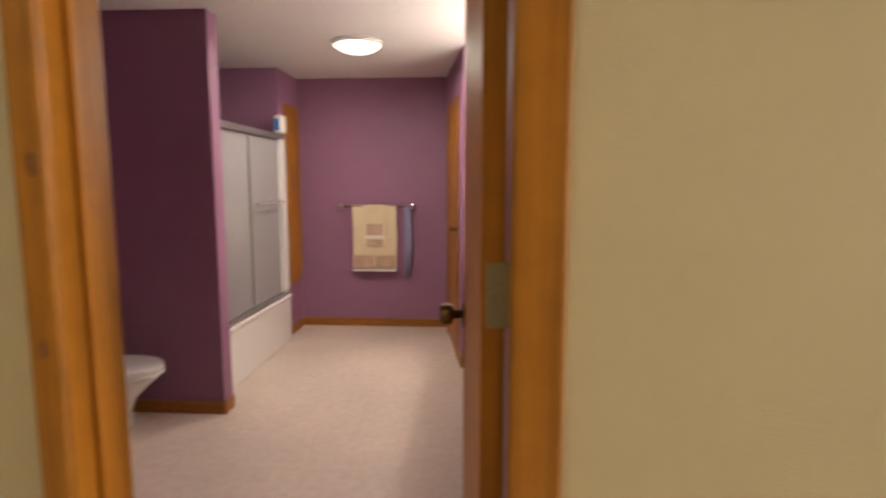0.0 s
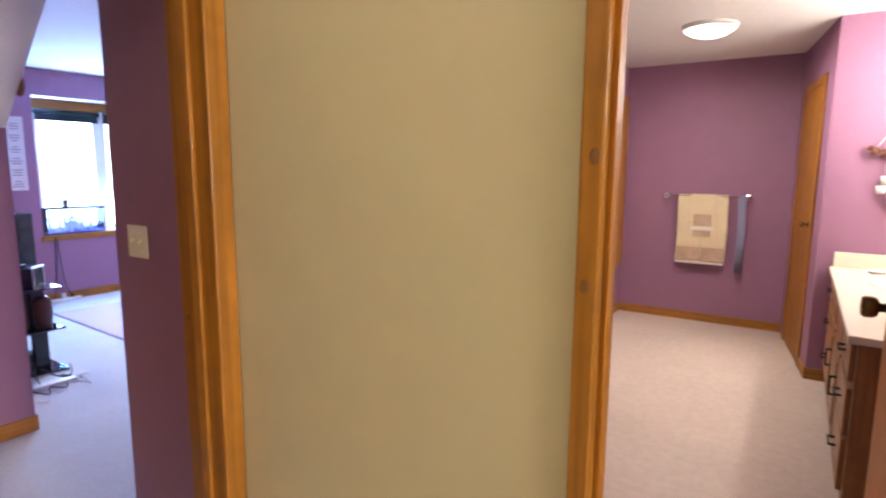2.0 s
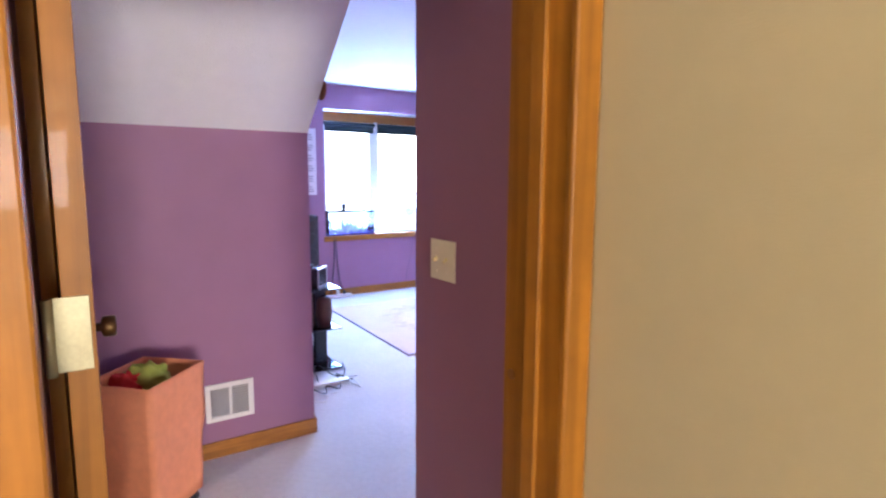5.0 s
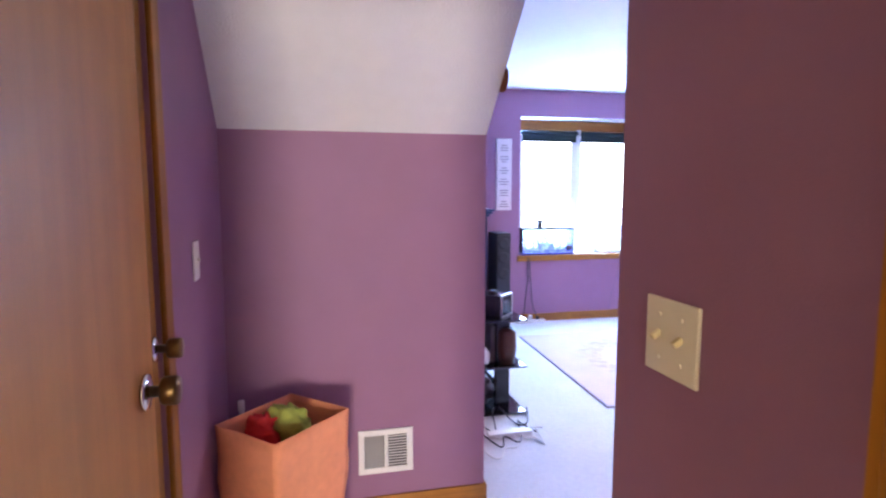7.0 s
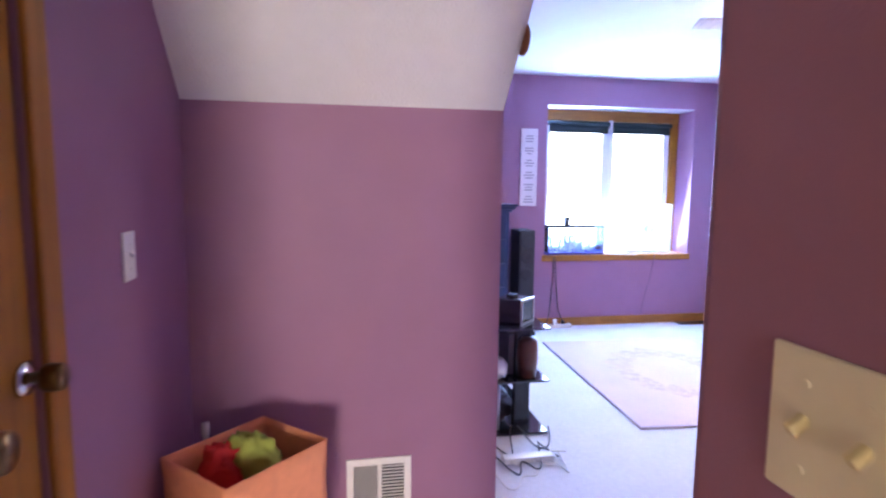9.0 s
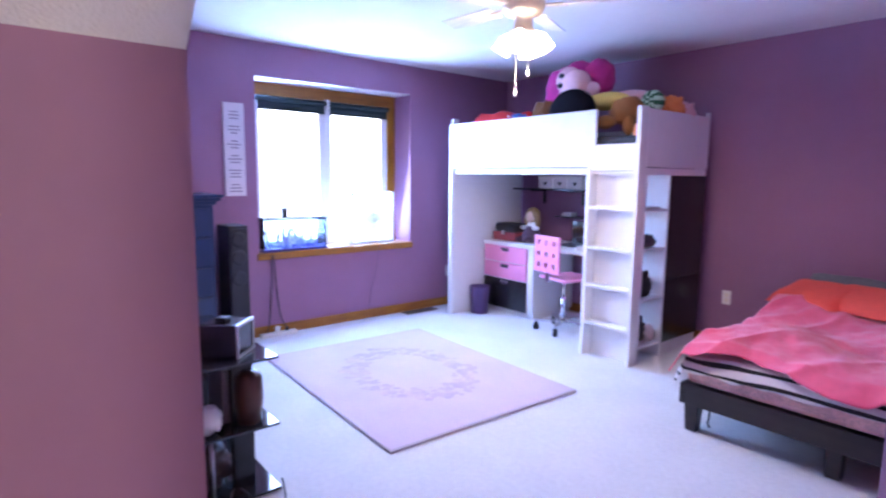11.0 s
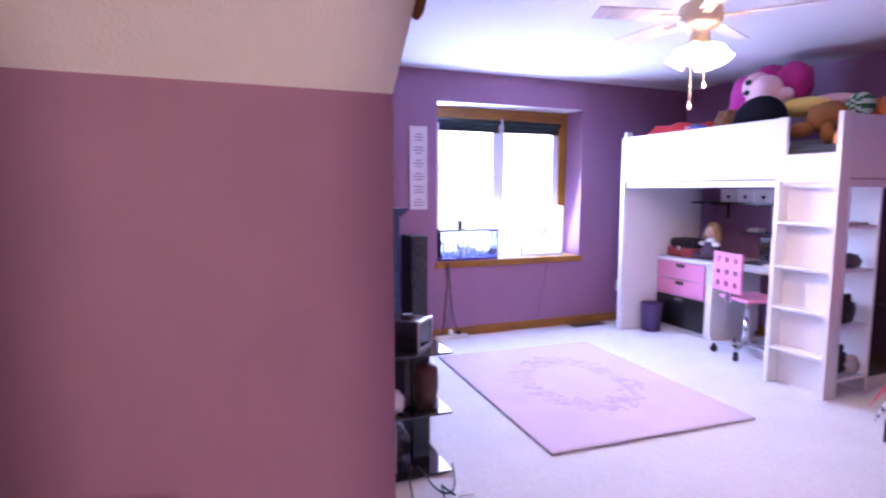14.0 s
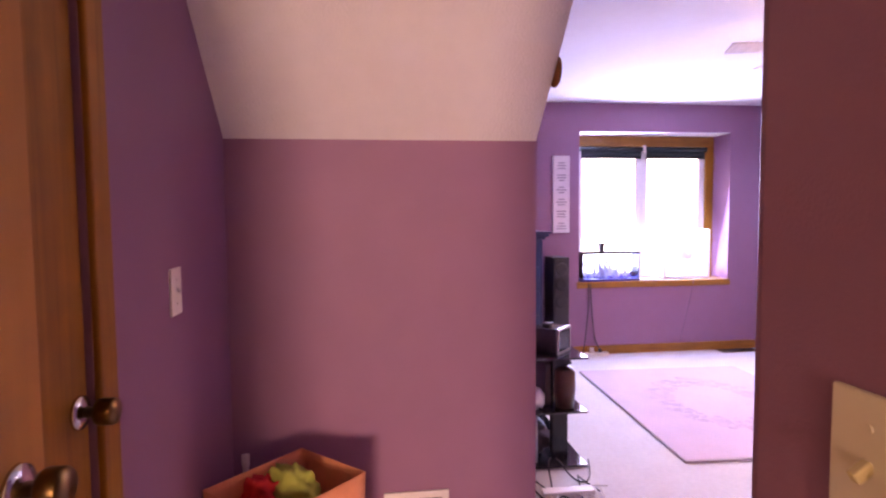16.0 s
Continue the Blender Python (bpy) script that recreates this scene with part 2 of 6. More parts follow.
def ball(bm, at, r, squash=(1, 1, 1), u=20, v=14, turn=0.0, rough=0.0):
    ret = bmesh.ops.create_uvsphere(bm, u_segments=u, v_segments=v, radius=1.0)
    for w in ret["verts"]:
        k = 1 + rough * noise.noise(w.co * 3.1 + Vector(at) * 5)
        w.co = Vector((w.co.x * r * squash[0] * k, w.co.y * r * squash[1] * k, w.co.z * r * squash[2] * k))
    bmesh.ops.transform(bm, verts=ret["verts"], matrix=Matrix.Translation(at) @ Matrix.Rotation(turn, 4, "Z"))
    return ret["verts"]


def lathe(bm, profile, at=(0, 0, 0), seg=28, axis="z"):
    """A turned shape from (radius, height) pairs."""
    rings = []
    for r, h in profile:
        rings.append([bm.verts.new((max(r, 1e-4) * math.cos(2 * math.pi * i / seg), max(r, 1e-4) * math.sin(2 * math.pi * i / seg), h)) for i in range(seg)])
    for a, b in zip(rings, rings[1:]):
        for i in range(seg):
            bm.faces.new((a[i], a[(i + 1) % seg], b[(i + 1) % seg], b[i]))
    turn = {"z": Matrix.Identity(4), "x": Matrix.Rotation(radians(90), 4, "Y"), "y": Matrix.Rotation(radians(-90), 4, "X"), "-y": Matrix.Rotation(radians(90), 4, "X"), "-x": Matrix.Rotation(radians(-90), 4, "Y")}[axis]
    bmesh.ops.transform(bm, verts=[v for g in rings for v in g], matrix=Matrix.Translation(at) @ turn)


def mesh_of(name, bm, materials, smooth=False):
    bmesh.ops.recalc_face_normals(bm, faces=bm.faces)
    me = bpy.data.meshes.new(name)
    bm.to_mesh(me)
    bm.free()
    for m in materials if isinstance(materials, (list, tuple)) else [materials]:
        me.materials.append(m)
    if smooth:
        for p in me.polygons:
            p.use_smooth = True
    return me


def part(name, bm, material, parent, label="", smooth=False):
    ob = new(name, mesh_of(name, bm, material, smooth))
    if parent:
        ob.parent = parent
        ob.matrix_parent_inverse = parent.matrix_basis.inverted()
    if label:
        ob["label"] = label
    return ob


def thing(name, label, category, at=(0, 0, 0), group=""):
    ob = new(name)
    ob.matrix_basis = Matrix.Translation(at)
    ob.empty_display_size = 0.1
    return tagged(ob, label, category, group)


def structure(name, bm, materials, label, category, smooth=False):
    return tagged(new(name, mesh_of(name, bm, materials, smooth)), label, category, kind="structure")


def boxes(*specs, bevel=0.0):
    bm = bmesh.new()
    for s in specs:
        box(bm, s[0], s[1], s[2] if len(s) > 2 else None, bevel)
    return bm


def tube(name, points, r, material, parent=None, label="", smooth_curve=True):
    cu = bpy.data.curves.new(name, "CURVE")
    cu.dimensions, cu.bevel_depth, cu.bevel_resolution, cu.resolution_u = "3D", r, 3, 8
    sp = cu.splines.new("NURBS" if smooth_curve else "POLY")
    sp.points.add(len(points) - 1)
    for p, c in zip(sp.points, points):
        p.co = (*c, 1)
    if smooth_curve:
        sp.use_endpoint_u, sp.order_u = True, 3
    tmp = bpy.data.objects.new("tmp", cu)
    scene.collection.objects.link(tmp)
    me = bpy.data.meshes.new_from_object(tmp.evaluated_get(bpy.context.evaluated_depsgraph_get()))
    bpy.data.objects.remove(tmp)
    me.name = name
    me.materials.clear()
    me.materials.append(material)
    for p in me.polygons:
        p.use_smooth = True
    ob = new(name, me)
    if parent:
        ob.parent = parent
        ob.matrix_parent_inverse = parent.matrix_basis.inverted()
    if label:
        ob["label"] = label
    return ob


# ---- plan ----
H = 2.44
Y0, Y1 = 0.884, 1.0          # wall between hall and bath
YL = 0.07                     # closet side of the entry passage
XS = -3.224                   # low wall under the slope
YS = 1.146                    # wall behind the shelves
XW = -6.45                    # window wall
YN = 5.45                     # wall behind the loft bed
XE = -1.717                   # end of the passage wall
BL, BR = -0.078, 0.533        # bath door opening
DH = 2.03
D0, D1 = 0.045, 0.82          # bedroom door opening
XD0, XD1 = -1.21, -1.08       # wall that holds the bedroom door
BW, BE, BN = -2.0, 1.10, 5.672  # bath: toilet side, vanity side, far wall

structure("floor_carpet", boxes(((-6.6, -1.6, -0.12), (9.2, 5.7, 0.0))), CARPET, "pale grey cut-pile carpet through bedroom and hall", "floor")
structure("floor_vinyl", boxes(((BW, 0.944, 0.0005), (1.2, 5.7, 0.005))), VINYL, "mottled beige sheet vinyl bathroom floor", "floor")
structure("ceiling", boxes(((-6.6, -1.6, H), (9.2, 5.8, H + 0.12))), CEIL, "white lightly textured drywall ceiling", "ceiling")

# sloped ceiling over the passage with its side face
bm = bmesh.new()
XT = XS + (H - 1.64) / 0.96
sl = [bm.verts.new(c) for c in ((XS, YL, 1.64), (XT, YL, H), (XT, YS, H), (XS, YS, 1.64), (XS - 0.1, YL, H), (XS - 0.1, YS, H))]
bm.faces.new((sl[0], sl[1], sl[2], sl[3]))
bm.faces.new((sl[3], sl[2], sl[5]))
bm.faces.new((sl[0], sl[4], sl[1]))
structure("ceiling_slope", bm, CEIL, "white sloped plaster ceiling above the low purple wall", "ceiling")

structure("wall_hall_bath", boxes(
    ((-1.08, Y0, 0), (BL, Y1, H), {"-y": 1, "": 0}),
    ((BL, Y0, DH), (BR, Y1, H), {"-y": 1, "": 0}),
    ((BR, Y0, 0), (9.1, Y1, H), {"-y": 1, "": 0})), [PURPLE, BEIGE], "beige painted hall wall with the bathroom doorway", "wall")
bm = bmesh.new()
vs = box(bm, (XE, Y0, 0), (-1.08, Y1, H))
edge = [e for e in bm.edges if all(abs(v.co.x - XE) < 1e-4 for v in e.verts) and abs(e.verts[0].co.z - e.verts[1].co.z) > 1]
bmesh.ops.bevel(bm, geom=edge, offset=0.02, segments=4, affect="EDGES", profile=0.5)
structure("wall_passage", bm, PURPLE, "purple painted passage wall with rounded corner bead", "wall")
structure("wall_bedroom_east", boxes(((-2.12, 2.0, 0), (BW, YN + 0.4, H))), PURPLE, "purple painted wall backing onto the bathroom", "wall")
structure("wall_bedroom_south", boxes(((XE, Y1, 0), (-1.62, 2.0, H))), PURPLE, "purple painted wall inside the bedroom entrance", "wall")
# corner cut at an added angle so the strip turns bright with window light
bm = bmesh.new()
low = [bm.verts.new((x, y, 0)) for x, y in ((-2.12, 2.0), (-1.95, 1.85), (XE, 1.85), (XE, 2.0))]
high = [bm.verts.new((v.co.x, v.co.y, H)) for v in low]
for i in range(4):
    bm.faces.new((low[i], low[(i + 1) % 4], high[(i + 1) % 4], high[i]))
structure("wall_corner_lit_chamfer", bm, PURPLE, "purple painted wall corner by the bed, angled to catch window light", "wall")
structure("wall_door", boxes(
    ((XD0, D1 + 0.02, 0), (XD1, Y0, H), {"+x": 1, "": 0}),
    ((XD0, D0 - 0.02, DH), (XD1, D1 + 0.02, H), {"+x": 1, "": 0}),
    ((XD0, -1.6, 0), (XD1, D0 - 0.02, H), {"+x": 1, "": 0})), [PURPLE, BEIGE], "painted wall holding the bedroom doorway", "wall")
structure("wall_closet", boxes(((XS - 0.12, YL - 0.12, 0), (-2.302, YL, H)), ((-2.302, YL - 0.12, 2.035), (-1.45, YL, H)), ((-1.45, YL - 0.12, 0), (XD0, YL - 0.03, H))), PURPLE, "purple painted passage wall with a closet door", "wall")
structure("wall_low", boxes(((XS - 0.12, YL, 0), (XS, YS, 1.64)), ((-6.6, YS - 0.12, 0), (XS - 0.12, YS, H))), PURPLE, "low purple wall under the slope and wall behind the shelves", "wall")
W0, W1, Z0, Z1 = 2.54, 4.10, 0.715, 2.17
structure("wall_window", boxes(((XW - 0.32, 1.0, 0), (XW, W0, H)), ((XW - 0.32, W1, 0), (XW, 5.6, H)), ((XW - 0.32, W0, 0), (XW, W1, Z0 - 0.06)), ((XW - 0.32, W0, Z1), (XW, W1, H))), PURPLE, "purple painted wall with the deep window recess", "wall")
structure("wall_north", boxes(((XW, YN, 0), (-2.1, YN + 0.12, H))), PURPLE, "purple painted wall behind loft bed and low bed", "wall")
# hall length and end opening are made up to suit the fill lamp
structure("wall_hall_close", boxes(((XD1, -1.6, 0), (9.1, -1.5, H)), ((9.0, -1.5, 0), (9.1, -1.42, H)), ((9.0, 0.10, 0), (9.1, Y0, H)), ((9.0, -1.42, 0), (9.1, 0.10, 0.85)), ((9.0, -1.42, 2.15), (9.1, 0.10, H))), BEIGE, "beige painted hall walls behind the walker, end opened for the added lamp", "wall")
# added behind the open leaf to block bathroom light from the hinge gap
structure("wall_bath_gap_blocker", boxes(((BR + 0.026, Y1, 0), (BR + 0.126, 1.95, H))), PURPLE, "added purple wall that keeps the bathroom door hinge gap dark", "wall")
structure("wall_bath_north", boxes(((BW, BN, 0), (1.2, BN + 0.12, H))), PURPLE, "purple painted bathroom end wall", "wall")
structure("wall_bath_east", boxes(((BE, Y1, 0), (BE + 0.12, 4.45, H))), PURPLE, "purple painted wall behind the vanity", "wall")
structure("wall_bath_return", boxes(((0.36, 4.45, 0), (1.22, 4.55, H))), PURPLE, "purple painted wall at the vanity end", "wall")
structure("wall_bath_partition", boxes(((BW, 3.48, 0), (-1.10, 3.60, H))), PURPLE, "purple partition wall between toilet and tub", "wall")
structure("wall_bath_tub_end", boxes(((BW, 5.14, 0), (-1.285, BN, H))), PURPLE, "purple wall at the tub end", "wall")
# the linen closet wall stands slightly askew
LINEN = Matrix.Translation((0.36, 4.452, 0)) @ Matrix.Rotation(math.atan2(0.19, 1.22), 4, "Z")
bm = boxes(((0.0, 0.0, 0), (0.10, 1.235, H)))
bmesh.ops.transform(bm, verts=bm.verts, matrix=LINEN)
structure("wall_bath_linen", bm, PURPLE, "purple painted wall with the linen closet door", "wall")


# ---- trim, doors, windows ----
def run(name, specs, label="varnished oak baseboard"):
    bm = bmesh.new()
    for lo, hi in specs:
        box(bm, lo, hi, bevel=0.004)
    return structure(name, bm, OAKH, label, "trim")


BH, BT = 0.085, 0.012
run("baseboard_passage", [((XE - BT, Y0 - BT, 0), (XD0 - 0.03, Y0, BH)), ((XE - BT, Y0, 0), (XE, 1.9, BH))])
run("baseboard_low_wall", [((XS, YL, 0), (XS + BT, YS + BT, BH)), ((XW, YS, 0), (XS, YS + BT, BH)), ((XS + BT, YL, 0), (-2.38, YL + BT, BH))])
run("baseboard_bedroom", [((XW, YS + BT, 0), (XW + BT, YN - BT, BH)), ((XW, YN - BT, 0), (-2.1, YN, BH)), ((-2.1 - BT, 2.0, 0), (-2.1, YN - BT, BH))])
run("baseboard_bath", [((-1.285, BN - BT, 0), (0.17, BN, BH)), ((-1.285, 5.14, 0), (-1.285 + BT, BN - BT, BH)), ((BW, 3.48 - BT, 0), (-1.10, 3.48, BH)), ((-1.10, 3.48 - BT, 0), (-1.10 + BT, 3.60, BH)), ((-1.40, 5.14 - BT, 0), (-1.285, 5.14, BH)), ((0.36 - BT, 4.45 - BT, 0), (0.50, 4.45, BH))])


def knots(bm, spots):
    for at, axis, r in spots:
        vs = ball(bm, (0, 0, 0), r, (1, 1, 1.7), 14, 10)
        bmesh.ops.transform(bm, verts=vs, matrix=Matrix.Translation(at) @ Matrix.Diagonal((0.12 if axis == "x" else 1, 0.12 if axis == "y" else 1, 1, 1)))


# bath doorway
bath_frame = tagged(new("door_frame_bath"), "varnished oak casing round the bathroom doorway", "door frame", kind="structure")
part("casing", boxes(((BL - 0.016, Y0 - 0.016, 0), (BL + 0.026, Y0, DH + 0.05)), bevel=0.005), OAK, bath_frame)
part("casing", boxes(((BR - 0.024, Y0 - 0.016, 0), (BR + 0.042, Y0, DH + 0.05)), bevel=0.005), OAK, bath_frame)
part("casing", boxes(((BL - 0.016, Y0 - 0.016, DH + 0.05), (BR + 0.042, Y0, DH + 0.11)), bevel=0.005), OAKH, bath_frame)
part("jamb", boxes(((BL, Y0 - 0.004, 0), (BL + 0.018, Y1 + 0.004, DH)), ((BL + 0.018, 0.925, 0), (BL + 0.03, 0.965, DH)), bevel=0.002), OAK, bath_frame)
part("jamb", boxes(((BR - 0.018, Y0 - 0.004, 0), (BR, Y1 + 0.004, DH)), bevel=0.002), OAK, bath_frame)
part("jamb", boxes(((BL + 0.018, Y0 - 0.004, DH - 0.018), (BR - 0.018, Y1 + 0.004, DH)), bevel=0.002), OAKH, bath_frame)
bm = bmesh.new()
knots(bm, [((BL + 0.012, Y0 - 0.0165, 1.47), "y", 0.009), ((BL + 0.004, Y0 - 0.0165, 1.24), "y", 0.008), ((BL + 0.012, Y0 - 0.0165, 0.62), "y", 0.008)])
part("knot", bm, KNOT, bath_frame, "dark oval knots in the oak", True)


def knob_set(parent, at, axis, scale=1.0):
    """A round door knob with rosette, on a face whose normal is the axis."""
    bm = bmesh.new()
    lathe(bm, [(0.0, 0.0), (0.034 * scale, 0.001), (0.033 * scale, 0.007), (0.016 * scale, 0.010), (0.0, 0.011)], at, 28, axis)
    part("rosette", bm, CHROME, parent, "worn satin metal rosette", True)
    bm = bmesh.new()
    lathe(bm, [(0.0, 0.010), (0.011 * scale, 0.010), (0.011 * scale, 0.026), (0.024 * scale, 0.030), (0.027 * scale, 0.036), (0.027 * scale, 0.056), (0.024 * scale, 0.061), (0.0, 0.062)], at, 28, axis)
    part("knob", bm, BRASS, parent, "antique brass drum knob", True)


def hinge(parent, lo, hi, pin):
    part("hinge", boxes((lo, hi), bevel=0.0015), DULLBRASS, parent, "cream-tinted metal hinge leaf")
    bm = bmesh.new()
    cyl(bm, pin, 0.0065, hi[2] - lo[2], "z", 12)
    part("hinge_pin", bm, DULLBRASS, parent, "", True)


# bath door, swung open into the bathroom
bath_door = tagged(new("door_bath"), "flush wood veneer bathroom door standing open", "door", kind="structure")
bath_door.matrix_basis = pose(BR - 0.022, Y1 + 0.008, 0, 0, 0, 3.6)
lf = part("leaf", boxes(((-0.036, 0.004, 0.012), (0.0, 0.60, 2.01)), bevel=0.002), DOORWOOD, None)
lf.parent = bath_door
for side, s in (("-x", -0.036), ("x", 0.0)):
    bm = bmesh.new()
    lathe(bm, [(0.0, 0.0), (0.031, 0.001), (0.030, 0.006), (0.0, 0.010)], (s, 0.54, 1.13), 24, side)
    lathe(bm, [(0.0, 0.009), (0.011, 0.009), (0.011, 0.026), (0.022, 0.030), (0.026, 0.038), (0.026, 0.054), (0.022, 0.060), (0.0, 0.061)], (s, 0.54, 1.13), 24, side)
    kb = part("knob", bm, BRASS, None, "antique brass drum knob", True)
    kb.parent = bath_door
edge_strip = part("edge_band", boxes(((-0.0355, 0.0005, 0.014), (-0.0005, 0.0038, 2.008)), bevel=0.0006), OAK, None, "oak-lipped door edge")
edge_strip.parent = bath_door
hg = part("hinge", boxes(((-0.028, -0.0015, 1.24), (0.010, 0.0004, 1.335)), bevel=0.0007), DULLBRASS, None, "tarnished brass hinge leaf")
hg.parent = bath_door
bm = bmesh.new()
cyl(bm, (0.012, -0.002, 1.238), 0.0065, 0.099, "z", 12)
hg = part("hinge_pin", bm, DULLBRASS, None, "", True)
hg.parent = bath_door

# bedroom doorway
bed_frame = tagged(new("door_frame_bedroom"), "varnished oak casing round the bedroom doorway", "door frame", kind="structure")
part("casing", boxes(((XD1, D1 - 0.004, 0), (XD1 + 0.016, Y0 - 0.003, DH + 0.05)), bevel=0.005), OAK, bed_frame)
part("casing", boxes(((XD1, D0 - 0.062, 0), (XD1 + 0.016, D0 + 0.004, DH + 0.05)), bevel=0.005), OAK, bed_frame)
part("casing", boxes(((XD1, D0 - 0.062, DH + 0.05), (XD1 + 0.016, Y0 - 0.003, DH + 0.11)), bevel=0.005), OAKH, bed_frame)
part("jamb", boxes(((XD0 - 0.022, D1, 0), (XD1 + 0.004, D1 + 0.02, DH)), ((XD0 - 0.036, D1 + 0.004, 0), (XD0 - 0.022, Y0 - 0.003, DH + 0.05)), bevel=0.003), OAK, bed_frame)
part("jamb", boxes(((XD0 + 0.014, D0 - 0.02, 0), (XD1 + 0.004, D0, DH)), bevel=0.003), OAK, bed_frame)
part("jamb", boxes(((XD0, D0, DH - 0.018), (XD1 + 0.004, D1, DH)), bevel=0.002), OAKH, bed_frame)
part("door_stop", boxes(((XD0 + 0.04, D1 - 0.011, 0), (XD0 + 0.075, D1, DH - 0.018)), bevel=0.002), OAK, bed_frame)
# solid disc, its dark colour imitating the shade of a latch hole
bm = bmesh.new()
cyl(bm, (XD0 - 0.005, D1 + 0.001, 1.02), 0.011, -0.004, "y", 14)
part("strike_hole_shade", bm, KNOT, bed_frame, "dark disc standing in for the shaded latch hole")
bm = bmesh.new()
cyl(bm, (XD0 - 0.022, D0 + 0.008, 1.163), 0.0065, 0.101, "z", 12)
part("hinge_pin", bm, DULLBRASS, bed_frame, "", True)
hg = part("hinge", boxes(((-0.0012, -0.030, 1.163), (0.0008, 0.013, 1.264)), bevel=0.0007), DULLBRASS, None, "cream-tinted metal hinge leaf")

# bedroom door, open along the closet wall
bed_door = tagged(new("door_bedroom"), "flush wood veneer bedroom door standing open", "door", kind="structure")
bed_door.matrix_basis = pose(XD0 - 0.034, D0 + 0.042, 0, 0, 0, -0.2)
hg.parent = bed_door
for o in (part("leaf", boxes(((-0.835, -0.018, 0.012), (-0.004, 0.018, 2.015)), bevel=0.002), DOORWOOD, None), part("edge_band", boxes(((-0.0042, -0.0175, 0.014), (-0.0006, 0.0175, 2.012)), bevel=0.0006), OAK, None, "oak-lipped door edge")):
    o.parent = bed_door
for sgn, side in ((1, "y"), (-1, "-y")):
    if sgn > 0:
        bm = bmesh.new()
        lathe(bm, [(0.0, 0.0), (0.034, 0.001), (0.033, 0.007), (0.016, 0.010), (0.0, 0.011)], (-0.772, 0.018, 1.035), 28, side)
        o = part("rosette", bm, CHROME, None, "worn satin metal rosette", True)
        o.parent = bed_door
        bm = bmesh.new()
        lathe(bm, [(0.0, 0.010), (0.011, 0.010), (0.011, 0.026), (0.024, 0.030), (0.027, 0.036), (0.027, 0.056), (0.024, 0.061), (0.0, 0.062)], (-0.772, 0.018, 1.035), 28, side)
        o = part("knob", bm, BRASS, None, "antique brass drum knob", True)
        o.parent = bed_door

# closet door in the passage wall
closet = tagged(new("door_closet"), "shut flush oak closet door beside the hamper", "door", kind="structure")
part("leaf", boxes(((-2.294, YL - 0.044, 0.012), (-1.46, YL - 0.008, 2.025)), bevel=0.002), OAK, closet)
part("casing", boxes(((-2.366, YL, 0), (-2.30, YL + 0.014, 2.09)), bevel=0.005), OAK, closet)
part("casing", boxes(((-2.366, YL, 2.09), (-1.30, YL + 0.014, 2.15)), bevel=0.005), OAKH, closet)
knob_set(closet, (-2.262, YL - 0.008, 1.05), "y", 0.85)

# bath linen door beside the far wall
linen = tagged(new("door_linen"), "narrow shut oak linen closet door", "door", kind="structure")
def lpart(name, bm, m, label="", smooth=False):
    bmesh.ops.transform(bm, verts=bm.verts, matrix=LINEN)
    return part(name, bm, m, linen, label, smooth)


lpart("leaf", boxes(((-0.008, 0.28, 0.01), (-0.0005, 0.96, 2.06)), bevel=0.002), OAK)
lpart("casing", boxes(((-0.014, 0.22, 0.006), (-0.001, 0.28, 2.12)), bevel=0.003), OAK)
lpart("casing", boxes(((-0.014, 0.96, 0.006), (-0.001, 1.02, 2.12)), bevel=0.003), OAK)
lpart("casing", boxes(((-0.014, 0.28, 2.06), (-0.001, 0.96, 2.12)), bevel=0.003), OAKH)
lpart("baseboard", boxes(((-BT, 0.0, 0.006), (0.0, 0.22, BH)), bevel=0.003), OAKH)
bm = bmesh.new()
lathe(bm, [(0.0, 0.0), (0.028, 0.0), (0.02, 0.008), (0.009, 0.012), (0.009, 0.03), (0.022, 0.036), (0.022, 0.052), (0.0, 0.056)], (-0.008, 0.36, 1.06), 20, "-x")
lpart("knob", bm, BRASS, "dark brass knob", True)

# window
XG = XW - 0.30
win = tagged(new("window_bedroom"), "double casement window in oak frame, deep recess", "window", kind="structure")
part("window_sill", boxes(((XW - 0.31, W0 - 0.02, Z0 - 0.06), (XW + 0.02, W1 + 0.02, Z0)), bevel=0.006), OAKH, win, "varnished oak sill board")
part("frame_head", boxes(((XG - 0.02, W0, Z1 - 0.11), (XG + 0.03, W1, Z1)), bevel=0.004), OAKH, win, "varnished oak head casing")
part("frame_side", boxes(((XG - 0.02, W1 - 0.085, Z0), (XG + 0.03, W1, Z1 - 0.11)), bevel=0.004), OAK, win, "varnished oak side casing")
part("frame_side", boxes(((XG - 0.02, W0, Z0), (XG + 0.03, W0 + 0.085, Z1 - 0.11)), bevel=0.004), OAK, win, "varnished oak side casing")
part("head_lining", boxes(((XG + 0.031, W0 + 0.004, Z1 - 0.004), (XW - 0.002, W1 - 0.004, Z1 - 0.0005))), CEIL, win, "white painted recess head")
g0, g1, gt = W0 + 0.085, W1 - 0.085, Z1 - 0.11
gm = (g0 + g1) / 2
